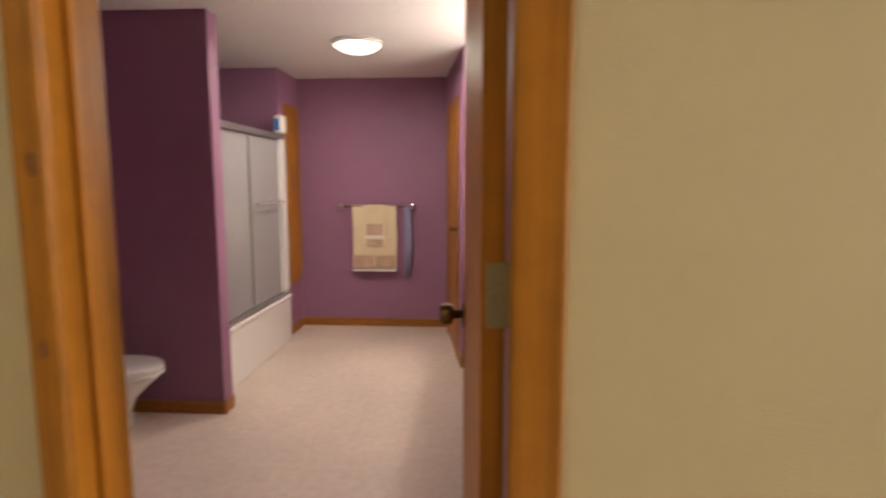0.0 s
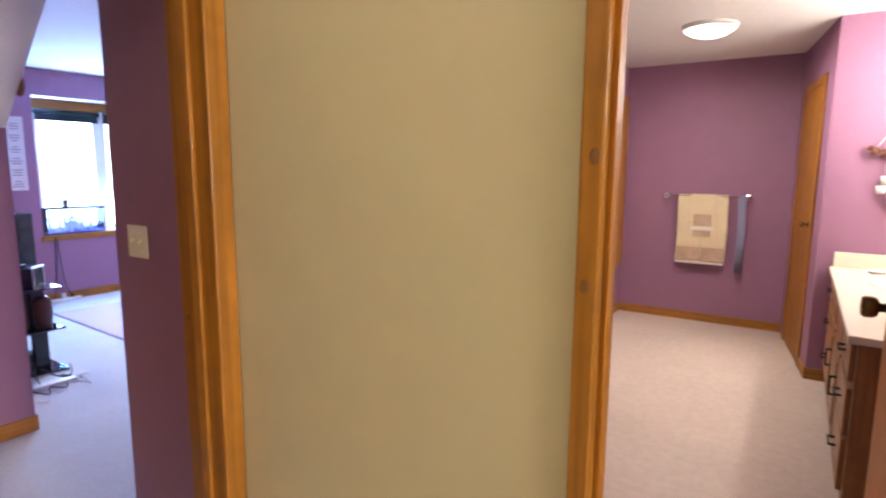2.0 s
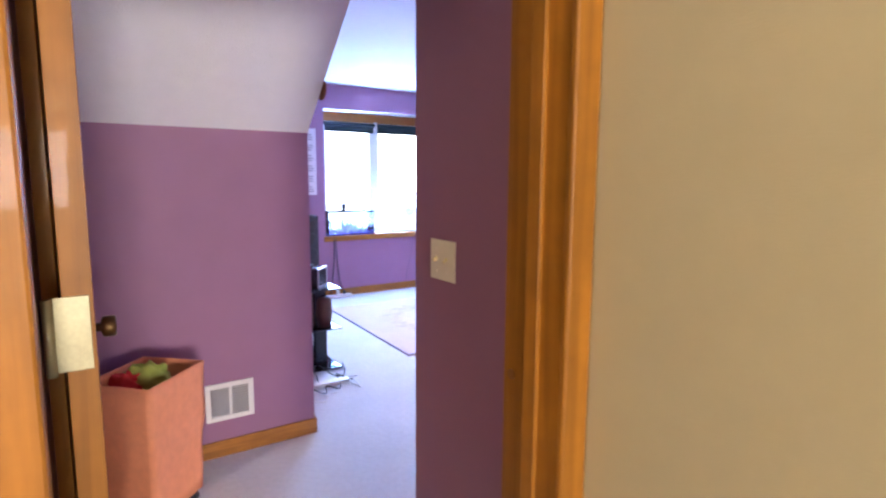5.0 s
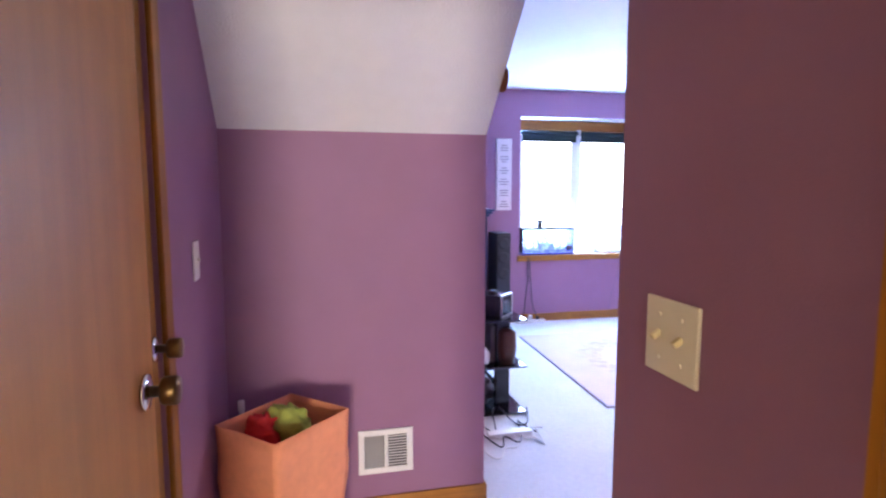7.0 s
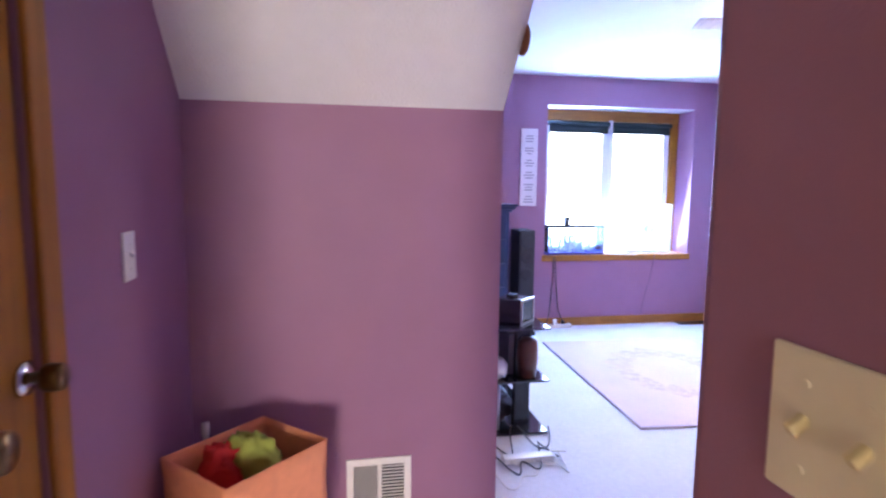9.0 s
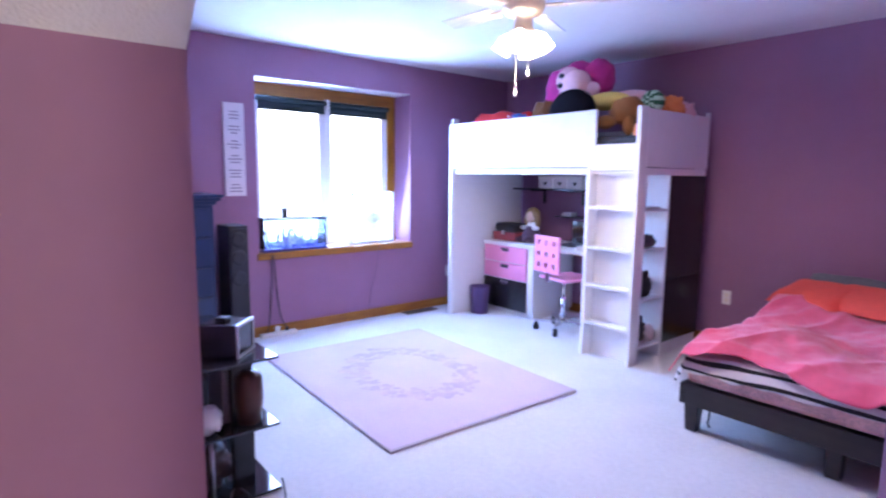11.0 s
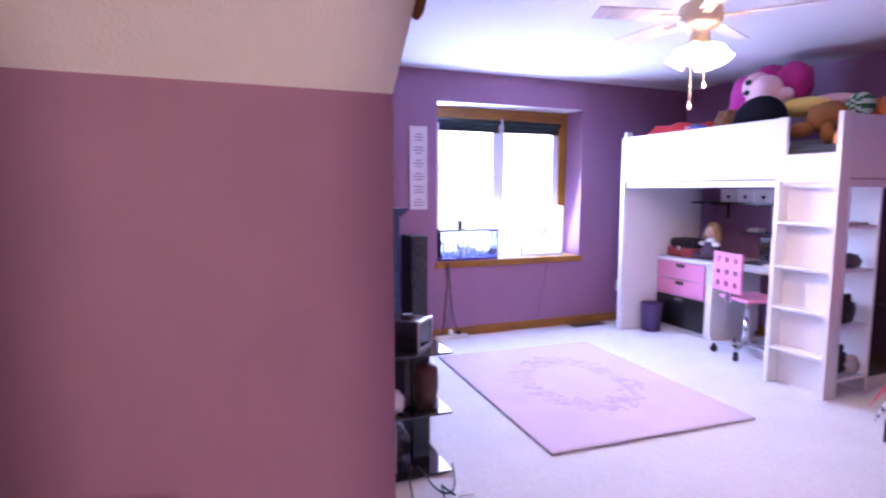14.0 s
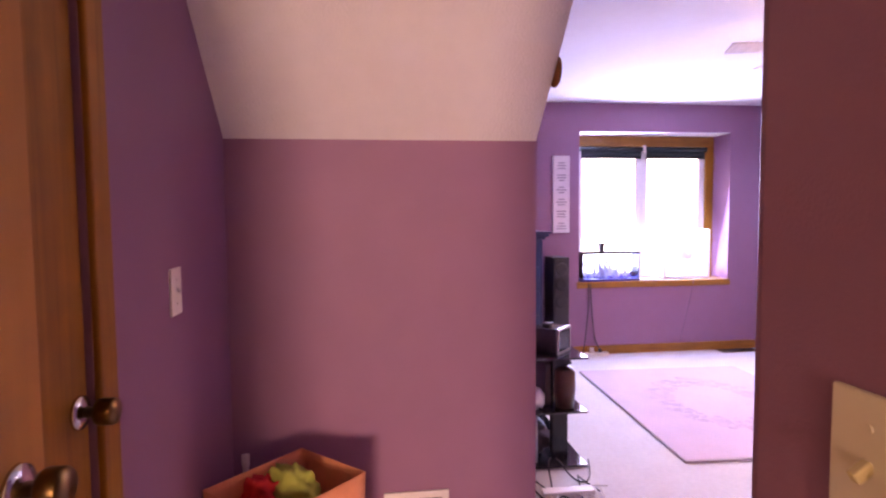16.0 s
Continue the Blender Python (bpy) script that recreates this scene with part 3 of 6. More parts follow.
for a, b in ((g0, gm), (gm, g1)):
    sash = part("sash", boxes(((XG - 0.03, a, Z0), (XG + 0.01, a + 0.06, gt)), ((XG - 0.03, b - 0.06, Z0), (XG + 0.01, b, gt)), ((XG - 0.03, a + 0.06, Z0), (XG + 0.01, b - 0.06, Z0 + 0.06)), ((XG - 0.03, a + 0.06, gt - 0.05), (XG + 0.01, b - 0.06, gt)), bevel=0.003), WHITE, win, "white window sash")
    pane = part("pane", boxes(((XG - 0.014, a + 0.06, Z0 + 0.06), (XG - 0.010, b - 0.06, gt - 0.05))), GLASS, sash)
    pane.visible_shadow = False
    bm = bmesh.new()
    cyl(bm, (XG + 0.055, a + 0.015, gt - 0.03), 0.022, b - a - 0.03, "y", 16)
    box(bm, (XG + 0.05, a + 0.03, gt - 0.11), (XG + 0.054, b - 0.03, gt - 0.03))
    box(bm, (XG + 0.046, a + 0.03, gt - 0.125), (XG + 0.058, b - 0.03, gt - 0.11))
    part("roller_blind", bm, BLIND, win, "rolled-up dark green blind", True)
part("blind_bracket", boxes(((XG + 0.02, gm - 0.012, gt - 0.07), (XG + 0.08, gm + 0.012, gt + 0.01)), bevel=0.003), PLASTIC, win, "white blind bracket")

# added hall end window, unseen behind the walker, frames the fill lamp
hw = tagged(new("window_hall_added"), "added unseen window round the hall end fill lamp", "window", kind="structure")
part("frame", boxes(((9.01, -1.42, 0.85), (9.09, -1.38, 2.15)), ((9.01, 0.06, 0.85), (9.09, 0.10, 2.15)), ((9.01, -1.38, 0.85), (9.09, 0.06, 0.89)), ((9.01, -1.38, 2.11), (9.09, 0.06, 2.15))), OAK, hw)
hp = part("pane", boxes(((9.05, -1.38, 0.89), (9.055, 0.06, 2.11))), GLASS, hw)
hp.visible_shadow = False

# outside
structure("ground", boxes(((-60, -40, -9.2), (-6.9, 50, -9.0))), mat("lawn", (0.07, 0.09, 0.03), 0.95, vary=0.2), "distant lawn below the window", "ground")
structure("backdrop", boxes(((-58.2, -50, -9.0), (-58.0, 60, 45))), OUTSIDE, "bright overcast sky beyond the window", "sky")


# ---- passage things ----
TOGGLE = mat("yellowed_toggle_plastic", (0.62, 0.50, 0.27), 0.4, vary=0.08)
def plate(name, label, origin, ux, size, toggles, material):
    """A switch plate; ux is +1 on a wall facing -y and -1 on a wall facing +y."""
    t = thing(name, label, "light switch", origin)
    x, y, z = origin
    d = -0.006 * ux
    bm = bmesh.new()
    box(bm, (x - size[0] / 2, min(y, y + d), z - size[1] / 2), (x + size[0] / 2, max(y, y + d), z + size[1] / 2), bevel=0.0025)
    part("plate", bm, material, t)
    for i in range(toggles):
        dx = (i - (toggles - 1) / 2) * 0.046
        bm = bmesh.new()
        vs = box(bm, (-0.0038, -0.009, -0.0045), (0.0038, 0.006, 0.0045), bevel=0.0015)
        bmesh.ops.transform(bm, verts=bm.verts, matrix=Matrix.Translation((x + dx, y + d * 1.7, z + 0.003)) @ Matrix.Rotation(0.6 * ux, 4, "X"))
        part("toggle", bm, TOGGLE if material != PLASTIC else PLASTIC, t)
        for s in (-0.030, 0.030):
            bm = bmesh.new()
            cyl(bm, (x + dx, y + d, z + s), 0.003, d * 0.25, "y", 10)
            part("screw", bm, material, t)
    return t


plate("light_switch", "ivory double toggle switch plate on purple wall", (-1.562, Y0, 1.207), 1, (0.110, 0.106), 2, IVORY)
plate("light_switch", "white single toggle switch plate beside closet door", (-2.715, YL, 1.195), -1, (0.072, 0.118), 1, PLASTIC)

vent = thing("wall_vent", "white painted metal return-air grille low on the wall", "vent", (XS, 0.70, 0.29))
v0, v1, vz0, vz1 = 0.585, 0.82, 0.19, 0.385
part("frame", boxes(((XS, v0, vz0), (XS + 0.010, v0 + 0.026, vz1)), ((XS, v1 - 0.026, vz0), (XS + 0.010, v1, vz1)), ((XS, v0 + 0.026, vz0), (XS + 0.010, v1 - 0.026, vz0 + 0.026)), ((XS, v0 + 0.026, vz1 - 0.026), (XS + 0.010, v1 - 0.026, vz1)), ((XS, 0.698, vz0 + 0.026), (XS + 0.009, 0.712, vz1 - 0.026)), bevel=0.002), PLASTIC, vent)
# dark sheet on the wall in place of the duct's shade
part("duct_shade", boxes(((XS + 0.0005, v0 + 0.02, vz0 + 0.02), (XS + 0.002, v1 - 0.02, vz1 - 0.02))), DUCTSHADE, vent, "dark sheet standing in for the shaded duct")
bm = bmesh.new()
box(bm, (-0.004, -0.0010, vz0 + 0.026), (0.004, 0.0010, vz1 - 0.026))
bmesh.ops.rotate(bm, verts=bm.verts, cent=(0, 0, 0), matrix=Matrix.Rotation(0.12, 3, "Z"))
slat_v = mesh_of("slat", bm, PLASTIC)
for i in range(12):
    s = new("slat", slat_v)
    s.parent = vent
    s.matrix_parent_inverse = vent.matrix_basis.inverted()
    s.matrix_basis = Matrix.Translation((XS + 0.006, v0 + 0.032 + i * 0.0072, 0))
bm = bmesh.new()
box(bm, (-0.0012, 0.712, -0.0028), (0.0012, v1 - 0.026, 0.0028))
bmesh.ops.rotate(bm, verts=bm.verts, cent=(0, 0.75, 0), matrix=Matrix.Rotation(0.6, 3, "Y"))
slat_h2 = mesh_of("slat", bm, PLASTIC)
for i in range(11):
    s = new("slat", slat_h2)
    s.parent = vent
    s.matrix_parent_inverse = vent.matrix_basis.inverted()
    s.matrix_basis = Matrix.Translation((XS + 0.006, 0, vz0 + 0.036 + i * 0.0125))

# fabric hamper on casters
HC = (-2.862, 0.305)
hamper = thing("laundry_hamper", "peach fabric laundry hamper on casters, part full", "hamper", (HC[0], HC[1], 0))
HM = Matrix.Translation((HC[0], HC[1], 0)) @ Matrix.Rotation(radians(46), 4, "Z")
bm = bmesh.new()
nseg, rows = 12, 9
def hamper_ring(z, a, b, wob):
    pts = []
    for i in range(4 * nseg):
        s, k = divmod(i, nseg)
        u = -1 + 2 * k / nseg
        x, y = [(u, -1), (1, u), (-u, 1), (-1, -u)][s]
        n_ = noise.noise(Vector((x * 2, y * 2, z * 6))) * wob
        pts.append(bm.verts.new((x * (a + n_), y * (b + n_), z)))
    return pts
rings = []
for j in range(rows + 1):
    z = 0.055 + (0.625 - 0.055) * j / rows
    k = j / rows
    rings.append(hamper_ring(z, 0.124 + 0.021 * k, 0.151 + 0.021 * k, 0.012 * math.sin(math.pi * k)))
for j in range(rows):
    z = 0.625 - (0.625 - 0.42) * j / (rows - 1)
    rings.append(hamper_ring(z, 0.141 - 0.012 * j / rows, 0.168 - 0.012 * j / rows, 0.006))
for a, b in zip(rings, rings[1:]):
    for i in range(4 * nseg):
        bm.faces.new((a[i], a[(i + 1) % (4 * nseg)], b[(i + 1) % (4 * nseg)], b[i]))
bm.faces.new(rings[0])
bm.faces.new(rings[-1])
bmesh.ops.transform(bm, verts=bm.verts, matrix=HM)
part("fabric_body", bm, PEACH, hamper, "creased peach cloth sides", True)
for sx in (-0.095, 0.095):
    for sy in (-0.12, 0.12):
        bm = bmesh.new()
        cyl(bm, (sx, sy - 0.011, 0.024), 0.024, 0.022, "y", 16)
        box(bm, (sx - 0.014, sy - 0.016, 0.03), (sx + 0.014, sy + 0.016, 0.056), bevel=0.003)
        bmesh.ops.transform(bm, verts=bm.verts, matrix=HM)
        part("caster", bm, BLACKMATT, hamper, "black plastic caster")


def cloth_heap(name, label, category, at, r, squash, material, turn=0.0):
    bm = bmesh.new()
    ball(bm, (0, 0, 0), r, squash, 28, 20, turn, 0.35)
    bmesh.ops.translate(bm, verts=bm.verts, vec=at)
    ob = new(name, mesh_of(name, bm, material, True))
    return tagged(ob, label, category)


cloth_heap("shirt", "crumpled red shirt in the hamper", "clothing", (-2.90, 0.235, 0.545), 0.075, (1.0, 0.75, 1.0), REDCLOTH, 0.8)
cloth_heap("shirt", "crumpled olive green shirt in the hamper", "clothing", (-2.90, 0.315, 0.575), 0.085, (1.1, 0.7, 0.85), GREENCLOTH, 0.9)
spray = thing("door_stop_rod", "white plastic rod standing behind the hamper", "rod", (-3.14, 0.13, 0))
bm = bmesh.new()
lathe(bm, [(0.0, 0.0), (0.03, 0.0), (0.03, 0.006), (0.010, 0.012), (0.010, 0.55), (0.013, 0.555), (0.013, 0.59), (0.0, 0.595)], (-3.14, 0.13, 0), 16)
part("rod", bm, PLASTIC, spray, "", True)

orn = thing("wall_ornament", "round carved wooden wall ornament above the shelves", "ornament", (-3.03, YS, 1.855))
bm = bmesh.new()
lathe(bm, [(0.0, 0.0), (0.048, 0.0), (0.05, 0.006), (0.045, 0.011), (0.034, 0.009), (0.018, 0.012), (0.0, 0.013)], (-3.03, YS + 0.001, 1.835), 28, "y")
part("disc", bm, BROWN, orn, "", True)


# ---- loft bed ----
LX0, LX1, LY0, LY1 = -6.12, -4.06, 4.33, 5.34
loft = thing("loft_bed", "white lacquered loft bed with ladder and desk below", "loft bed", (LX0, LY0, 0))
part("guard_rail", boxes(((LX0, LY0, 1.455), (-4.50, LY0 + 0.022, 1.875)), bevel=0.004), WHITE, loft)
part("end_panel", boxes(((LX0, LY0 + 0.022, 0), (LX0 + 0.05, LY1, 1.455)), ((LX0, LY0 + 0.022, 1.455), (LX0 + 0.03, LY0 + 0.10, 1.93)), ((LX0, LY0 + 0.10, 1.455), (LX0 + 0.03, LY1, 1.875)), bevel=0.008), WHITE, loft)
part("end_panel", boxes(((LX1 - 0.03, LY0 + 0.10, 1.455), (LX1, LY1 - 0.03, 1.865)), ((LX1 - 0.03, LY1 - 0.03, 1.455), (LX1, LY1, 1.90)), bevel=0.006), WHITE, loft)
part("post", boxes(((LX0, LY0, 0), (LX0 + 0.05, LY0 + 0.02, 1.455)), bevel=0.004), WHITE, loft)
part("ladder_stile", boxes(((-4.50, LY0, 0), (-4.465, LY0 + 0.10, 1.455)), ((-4.50, LY0, 1.455), (-4.43, LY0 + 0.022, 1.878)), bevel=0.004), WHITE, loft)
part("ladder_stile", boxes(((LX1 - 0.035, LY0, 0), (LX1, LY0 + 0.10, 1.875)), bevel=0.004), WHITE, loft)
part("ladder_board", boxes(((-4.465, LY0 + 0.004, 1.43), (LX1 - 0.035, LY0 + 0.026, 1.62)), bevel=0.003), WHITE, loft)
for z in (1.14, 0.835, 0.545, 0.25):
    part("rung", boxes(((-4.465, LY0 + 0.002, z), (LX1 - 0.035, LY0 + 0.098, z + 0.022)), bevel=0.004), WHITE, loft)
part("ladder_back", boxes(((-4.465, LY0 + 0.10, 0.0), (LX1 - 0.035, LY0 + 0.112, 1.455))), WHITE, loft)
part("bed_base", boxes(((LX0 + 0.05, LY0 + 0.03, 1.40), (LX1 - 0.002, LY1 - 0.02, 1.45))), WHITE, loft, "white slatted base seen from below")
part("back_rail", boxes(((LX0 + 0.05, LY1 - 0.02, 1.45), (LX1 - 0.03, LY1, 1.80)), bevel=0.003), WHITE, loft)

shelf_unit = thing("bookshelf", "white open end shelves under the loft, cluttered", "shelf unit", (-4.28, 4.6, 0))
SX0, SX1 = -4.50, LX1 - 0.004
part("side", boxes(((SX0, LY0 + 0.114, 0), (SX1, LY0 + 0.13, 1.40)), bevel=0.002), WHITE, shelf_unit)
part("side", boxes(((SX0, 4.766, 0), (SX1, 4.782, 1.40)), bevel=0.002), WHITE, shelf_unit)
for z in (0.10, 0.46, 0.84, 1.13):
    part("shelf", boxes(((SX0 + 0.015, LY0 + 0.13, z), (SX1 - 0.01, 4.766, z + 0.018)), bevel=0.002), WHITE, shelf_unit)
ward = thing("wardrobe", "black lacquered wardrobe cabinet at the loft end", "wardrobe", (-4.28, 5.05, 0))
part("body", boxes(((SX0, 4.784, 0.10), (SX1 - 0.006, LY1 + 0.02, 1.398)), bevel=0.003), BLACK, ward)
part("plinth", boxes(((SX0 + 0.02, 4.80, 0), (SX1 - 0.02, LY1 + 0.01, 0.10))), WHITE, ward, "white recessed plinth")
part("door_line", boxes(((SX1 - 0.0065, 4.79, 0.60), (SX1 - 0.002, LY1 + 0.015, 0.603))), BLACKMATT, ward)

cloth_heap("backpack", "black backpack slumped on the end shelf", "bag", (-4.20, 4.60, 0.575), 0.13, (0.8, 1.0, 0.85), BLACKMATT)
cloth_heap("bag", "dark bag on the bottom shelf", "bag", (-4.20, 4.58, 0.225), 0.13, (0.7, 0.9, 0.85), BLACKMATT)
cloth_heap("paper_stack", "crumpled white papers on the bottom shelf", "papers", (-4.13, 4.69, 0.185), 0.075, (0.6, 0.9, 0.9), CREAMBOX)
cloth_heap("shoe", "grey and white sneaker on the shelf", "shoe", (-4.16, 4.63, 0.905), 0.065, (1.0, 1.5, 0.75), GREY)
papers = thing("paper_stack", "small stack of paper on the upper shelf", "papers", (-4.2, 4.6, 1.148))
for i in range(5):
    part("sheet", boxes(((-4.30 + 0.008 * i, 4.52, 1.149 + 0.004 * i), (-4.10 + 0.006 * i, 4.72 - 0.01 * i, 1.152 + 0.004 * i))), CREAMBOX, papers)

# ---- desk ----
desk = thing("desk", "white desk top under the loft bed", "desk", (-5.3, 5.1, 0))
part("top", boxes(((-6.06, 4.76, 0.70), (-4.52, 5.42, 0.728)), bevel=0.003), WHITE, desk)
part("leg", boxes(((-4.56, 4.80, 0), (-4.525, 5.40, 0.70)), bevel=0.003), WHITE, desk)
drawers = thing("drawer_unit", "white drawer unit, pink drawers over black bin drawer", "drawer unit", (-5.8, 5.1, 0))
part("body", boxes(((-6.06, 4.79, 0.05), (-5.40, 5.40, 0.698)), bevel=0.002), WHITE, drawers)
part("plinth", boxes(((-6.05, 4.82, 0), (-5.41, 5.38, 0.05))), WHITE, drawers)
for z0, z1, m in ((0.53, 0.69, PINK), (0.365, 0.522, PINK), (0.06, 0.357, BLACK)):
    d = part("drawer", boxes(((-6.055, 4.772, z0), (-5.475, 4.79, z1)), bevel=0.003), m, drawers, "pink drawer front" if m == PINK else "black drawer front")
    part("finger_slot", boxes(((-5.815, 4.769, z1 - 0.05), (-5.715, 4.7725, z1 - 0.016)), bevel=0.0015), BLACKMATT if m == PINK else CHROME, d, "small cut-out pull")

chair = thing("desk_chair", "pink plastic swivel chair with square holes, on casters", "chair", (-5.0, 4.73, 0))
CM = Matrix.Translation((-5.0, 4.73, 0)) @ Matrix.Rotation(radians(-12), 4, "Z")
def cpart(name, bm, m, label="", smooth=False):
    bmesh.ops.transform(bm, verts=bm.verts, matrix=CM)
    return part(name, bm, m, chair, label, smooth)
cpart("seat", boxes(((-0.16, -0.14, 0.475), (0.20, 0.22, 0.505)), bevel=0.010), PINK)
bm = bmesh.new()
bw, bz0, bz1 = 0.34, 0.54, 0.865
cols, rws = 7, 7
for i in range(cols):
    for j in range(rws):
        if i % 2 == 1 and j % 2 == 1:
            continue
        xs = [-0.17, -0.125, -0.085, -0.02, 0.02, 0.085, 0.125, 0.17]
        zs = [0.54, 0.585, 0.625, 0.685, 0.72, 0.785, 0.825, 0.865]
        box(bm, (xs[i] - 0.03, -0.17, zs[j]), (xs[i + 1] - 0.03, -0.15, zs[j + 1]))
bmesh.ops.remove_doubles(bm, verts=bm.verts, dist=0.0005)
cpart("backrest", bm, PINK, "pink backrest with square holes")
cpart("back_support", boxes(((-0.06, -0.15, 0.45), (0.0, -0.13, 0.62)), bevel=0.004), CHROME)
bm = bmesh.new()
cyl(bm, (0.0, 0.02, 0.30), 0.014, 0.18, "z", 14)
cyl(bm, (0.0, 0.02, 0.10), 0.026, 0.21, "z", 14)
cpart("column", bm, CHROME, "grey gas column", True)
for a in range(5):
    th = a * 2 * math.pi / 5 + 0.3
    bm = bmesh.new()
    box(bm, (0.02, -0.014, 0.075), (0.25, 0.014, 0.10), bevel=0.004)
    bmesh.ops.transform(bm, verts=bm.verts, matrix=Matrix.Translation((0, 0.02, 0)) @ Matrix.Rotation(th, 4, "Z"))
    cpart("base_arm", bm, CHROME)
    bm = bmesh.new()
    cyl(bm, (0.235, -0.014, 0.028), 0.028, 0.028, "y", 16)
    box(bm, (0.222, -0.016, 0.03), (0.25, 0.016, 0.075), bevel=0.003)
    bmesh.ops.transform(bm, verts=bm.verts, matrix=Matrix.Translation((0, 0.02, 0)) @ Matrix.Rotation(th, 4, "Z"))
    cpart("caster", bm, BLACKMATT, "black caster")

wbin = thing("waste_bin", "small round purple waste bin on the carpet", "bin", (-5.96, 4.62, 0))
bm = bmesh.new()
lathe(bm, [(0.0, 0.0), (0.085, 0.0), (0.10, 0.27), (0.104, 0.275), (0.098, 0.275), (0.083, 0.02), (0.0, 0.02)], (-5.955, 4.62, 0), 28)
part("body", bm, PURPLEP, wbin, "", True)

basket = thing("storage_case", "red case with black lid on the desk", "box", (-5.93, 5.0, 0.728))
part("case", boxes(((-6.05, 4.88, 0.729), (-5.74, 5.12, 0.815)), bevel=0.008), TERRA, basket)
part("lid", boxes(((-6.04, 4.89, 0.815), (-5.75, 5.11, 0.905)), bevel=0.03), BLACKMATT, basket, "domed black lid")
part("clasp", boxes(((-5.92, 4.872, 0.79), (-5.87, 4.88, 0.835)), bevel=0.003), CHROME, basket, "metal clasp")

# seated doll, one plain shape: dress, torso, limbs, head, hair
bm = bmesh.new()
lathe(bm, [(0.0, 0.0), (0.115, 0.005), (0.12, 0.03), (0.085, 0.10), (0.055, 0.16), (0.0, 0.17)], (-5.62, 5.0, 0.729), 20)
for sx in (-1, 1):
    ball(bm, (-5.62 + 0.05 * sx, 4.90, 0.765), 0.034, (0.9, 2.1, 0.9), 12, 8)
n_dress = len(bm.faces)
ball(bm, (-5.62, 5.0, 0.895), 0.05, (1.1, 0.8, 1.0), 14, 10)
for sx in (-1, 1):
    ball(bm, (-5.62 + 0.075 * sx, 4.97, 0.875), 0.024, (1.9, 1.2, 1.0), 12, 8)
n_body = len(bm.faces)
ball(bm, (-5.62, 4.985, 0.985), 0.055, (0.95, 0.9, 1.1), 18, 12)
n_head = len(bm.faces)
ball(bm, (-5.62, 5.015, 1.005), 0.072, (1.1, 0.85, 1.05), 18, 12, 0, 0.25)
for sx in (-1, 1):
    ball(bm, (-5.62 + 0.07 * sx, 5.01, 0.945), 0.034, (0.9, 0.9, 1.7), 10, 8, 0, 0.3)
bm.faces.ensure_lookup_table()
for i, f in enumerate(bm.faces):
    f.material_index = 0 if i < n_dress else 1 if i < n_body else 2 if i < n_head else 3
tagged(new("doll", mesh_of("doll", bm, [mat("dark_print_dress", (0.10, 0.06, 0.09), 0.9, vary=0.6, scale=26), ZEBRA, mat("doll_vinyl", (0.62, 0.40, 0.30), 0.5, vary=0.05), mat("straw_yarn", (0.30, 0.18, 0.08), 0.9, vary=0.35, scale=40, bump=0.8)], True)), "small fair-haired doll in dark print dress on the desk", "doll")
spk2 = thing("desk_speaker", "small black speaker on the low wall shelf", "speaker", (-5.12, 5.34, 0.99))
part("cabinet", boxes(((-5.17, 5.28, 0.991), (-5.06, 5.40, 1.17)), bevel=0.008), BLACKMATT, spk2)
bm = bmesh.new()
lathe(bm, [(0.0, 0.003), (0.02, 0.001), (0.036, 0.005), (0.04, 0.0)], (-5.115, 5.28, 1.05), 18, "-y")
part("driver", bm, GLOSSBLACK, spk2, "", True)
note = thing("paper_stack", "small white note cards on the low shelf", "papers", (-5.42, 5.33, 0.99))
for i in range(3):
    part("card", boxes(((-5.48 + 0.006 * i, 5.28, 0.991 + 0.012 * i), (-5.36 + 0.004 * i, 5.37, 1.002 + 0.012 * i)), bevel=0.001), CREAMBOX, note)
laptop = thing("laptop", "open black laptop on the desk", "laptop", (-5.2, 5.15, 0.73))
part("base", boxes(((-5.30, 5.0, 0.729), (-4.96, 5.23, 0.745)), bevel=0.003), BLACKMATT, laptop)
part("screen", boxes(((-5.30, 5.23, 0.745), (-4.96, 5.242, 0.955)), bevel=0.003), GLOSSBLACK, laptop)
book = thing("book", "pink book lying on the desk", "book", (-5.3, 4.96, 0.728))
part("cover", boxes(((-5.44, 4.86, 0.729), (-5.24, 4.98, 0.765)), bevel=0.003), PINK, book)
pad = thing("paper_stack", "white paper pad on the desk edge", "papers", (-5.1, 4.95, 0.728))
part("pad", boxes(((-4.92, 4.80, 0.747), (-4.66, 4.96, 0.775)), ((-4.92, 4.80, 0.729), (-4.66, 4.96, 0.746)), bevel=0.002), CREAMBOX, pad)

ws = thing("wall_shelf", "black wall shelf with bracket above the desk", "shelf", (-5.7, 5.36, 1.25))
part("board", boxes(((-6.06, 5.18, 1.245), (-5.10, 5.445, 1.263)), bevel=0.002), BLACK, ws)
for x in (-5.85, -5.35):
    part("bracket", boxes(((x, 5.43, 1.10), (x + 0.025, 5.446, 1.245)), ((x, 5.22, 1.232), (x + 0.025, 5.43, 1.245)), bevel=0.001), BLACK, ws)
ws2 = thing("wall_shelf", "small black wall shelf low above the desk", "shelf", (-5.3, 5.36, 0.98))
part("board", boxes(((-5.55, 5.26, 0.975), (-5.0, 5.445, 0.99)), bevel=0.002), BLACK, ws2)
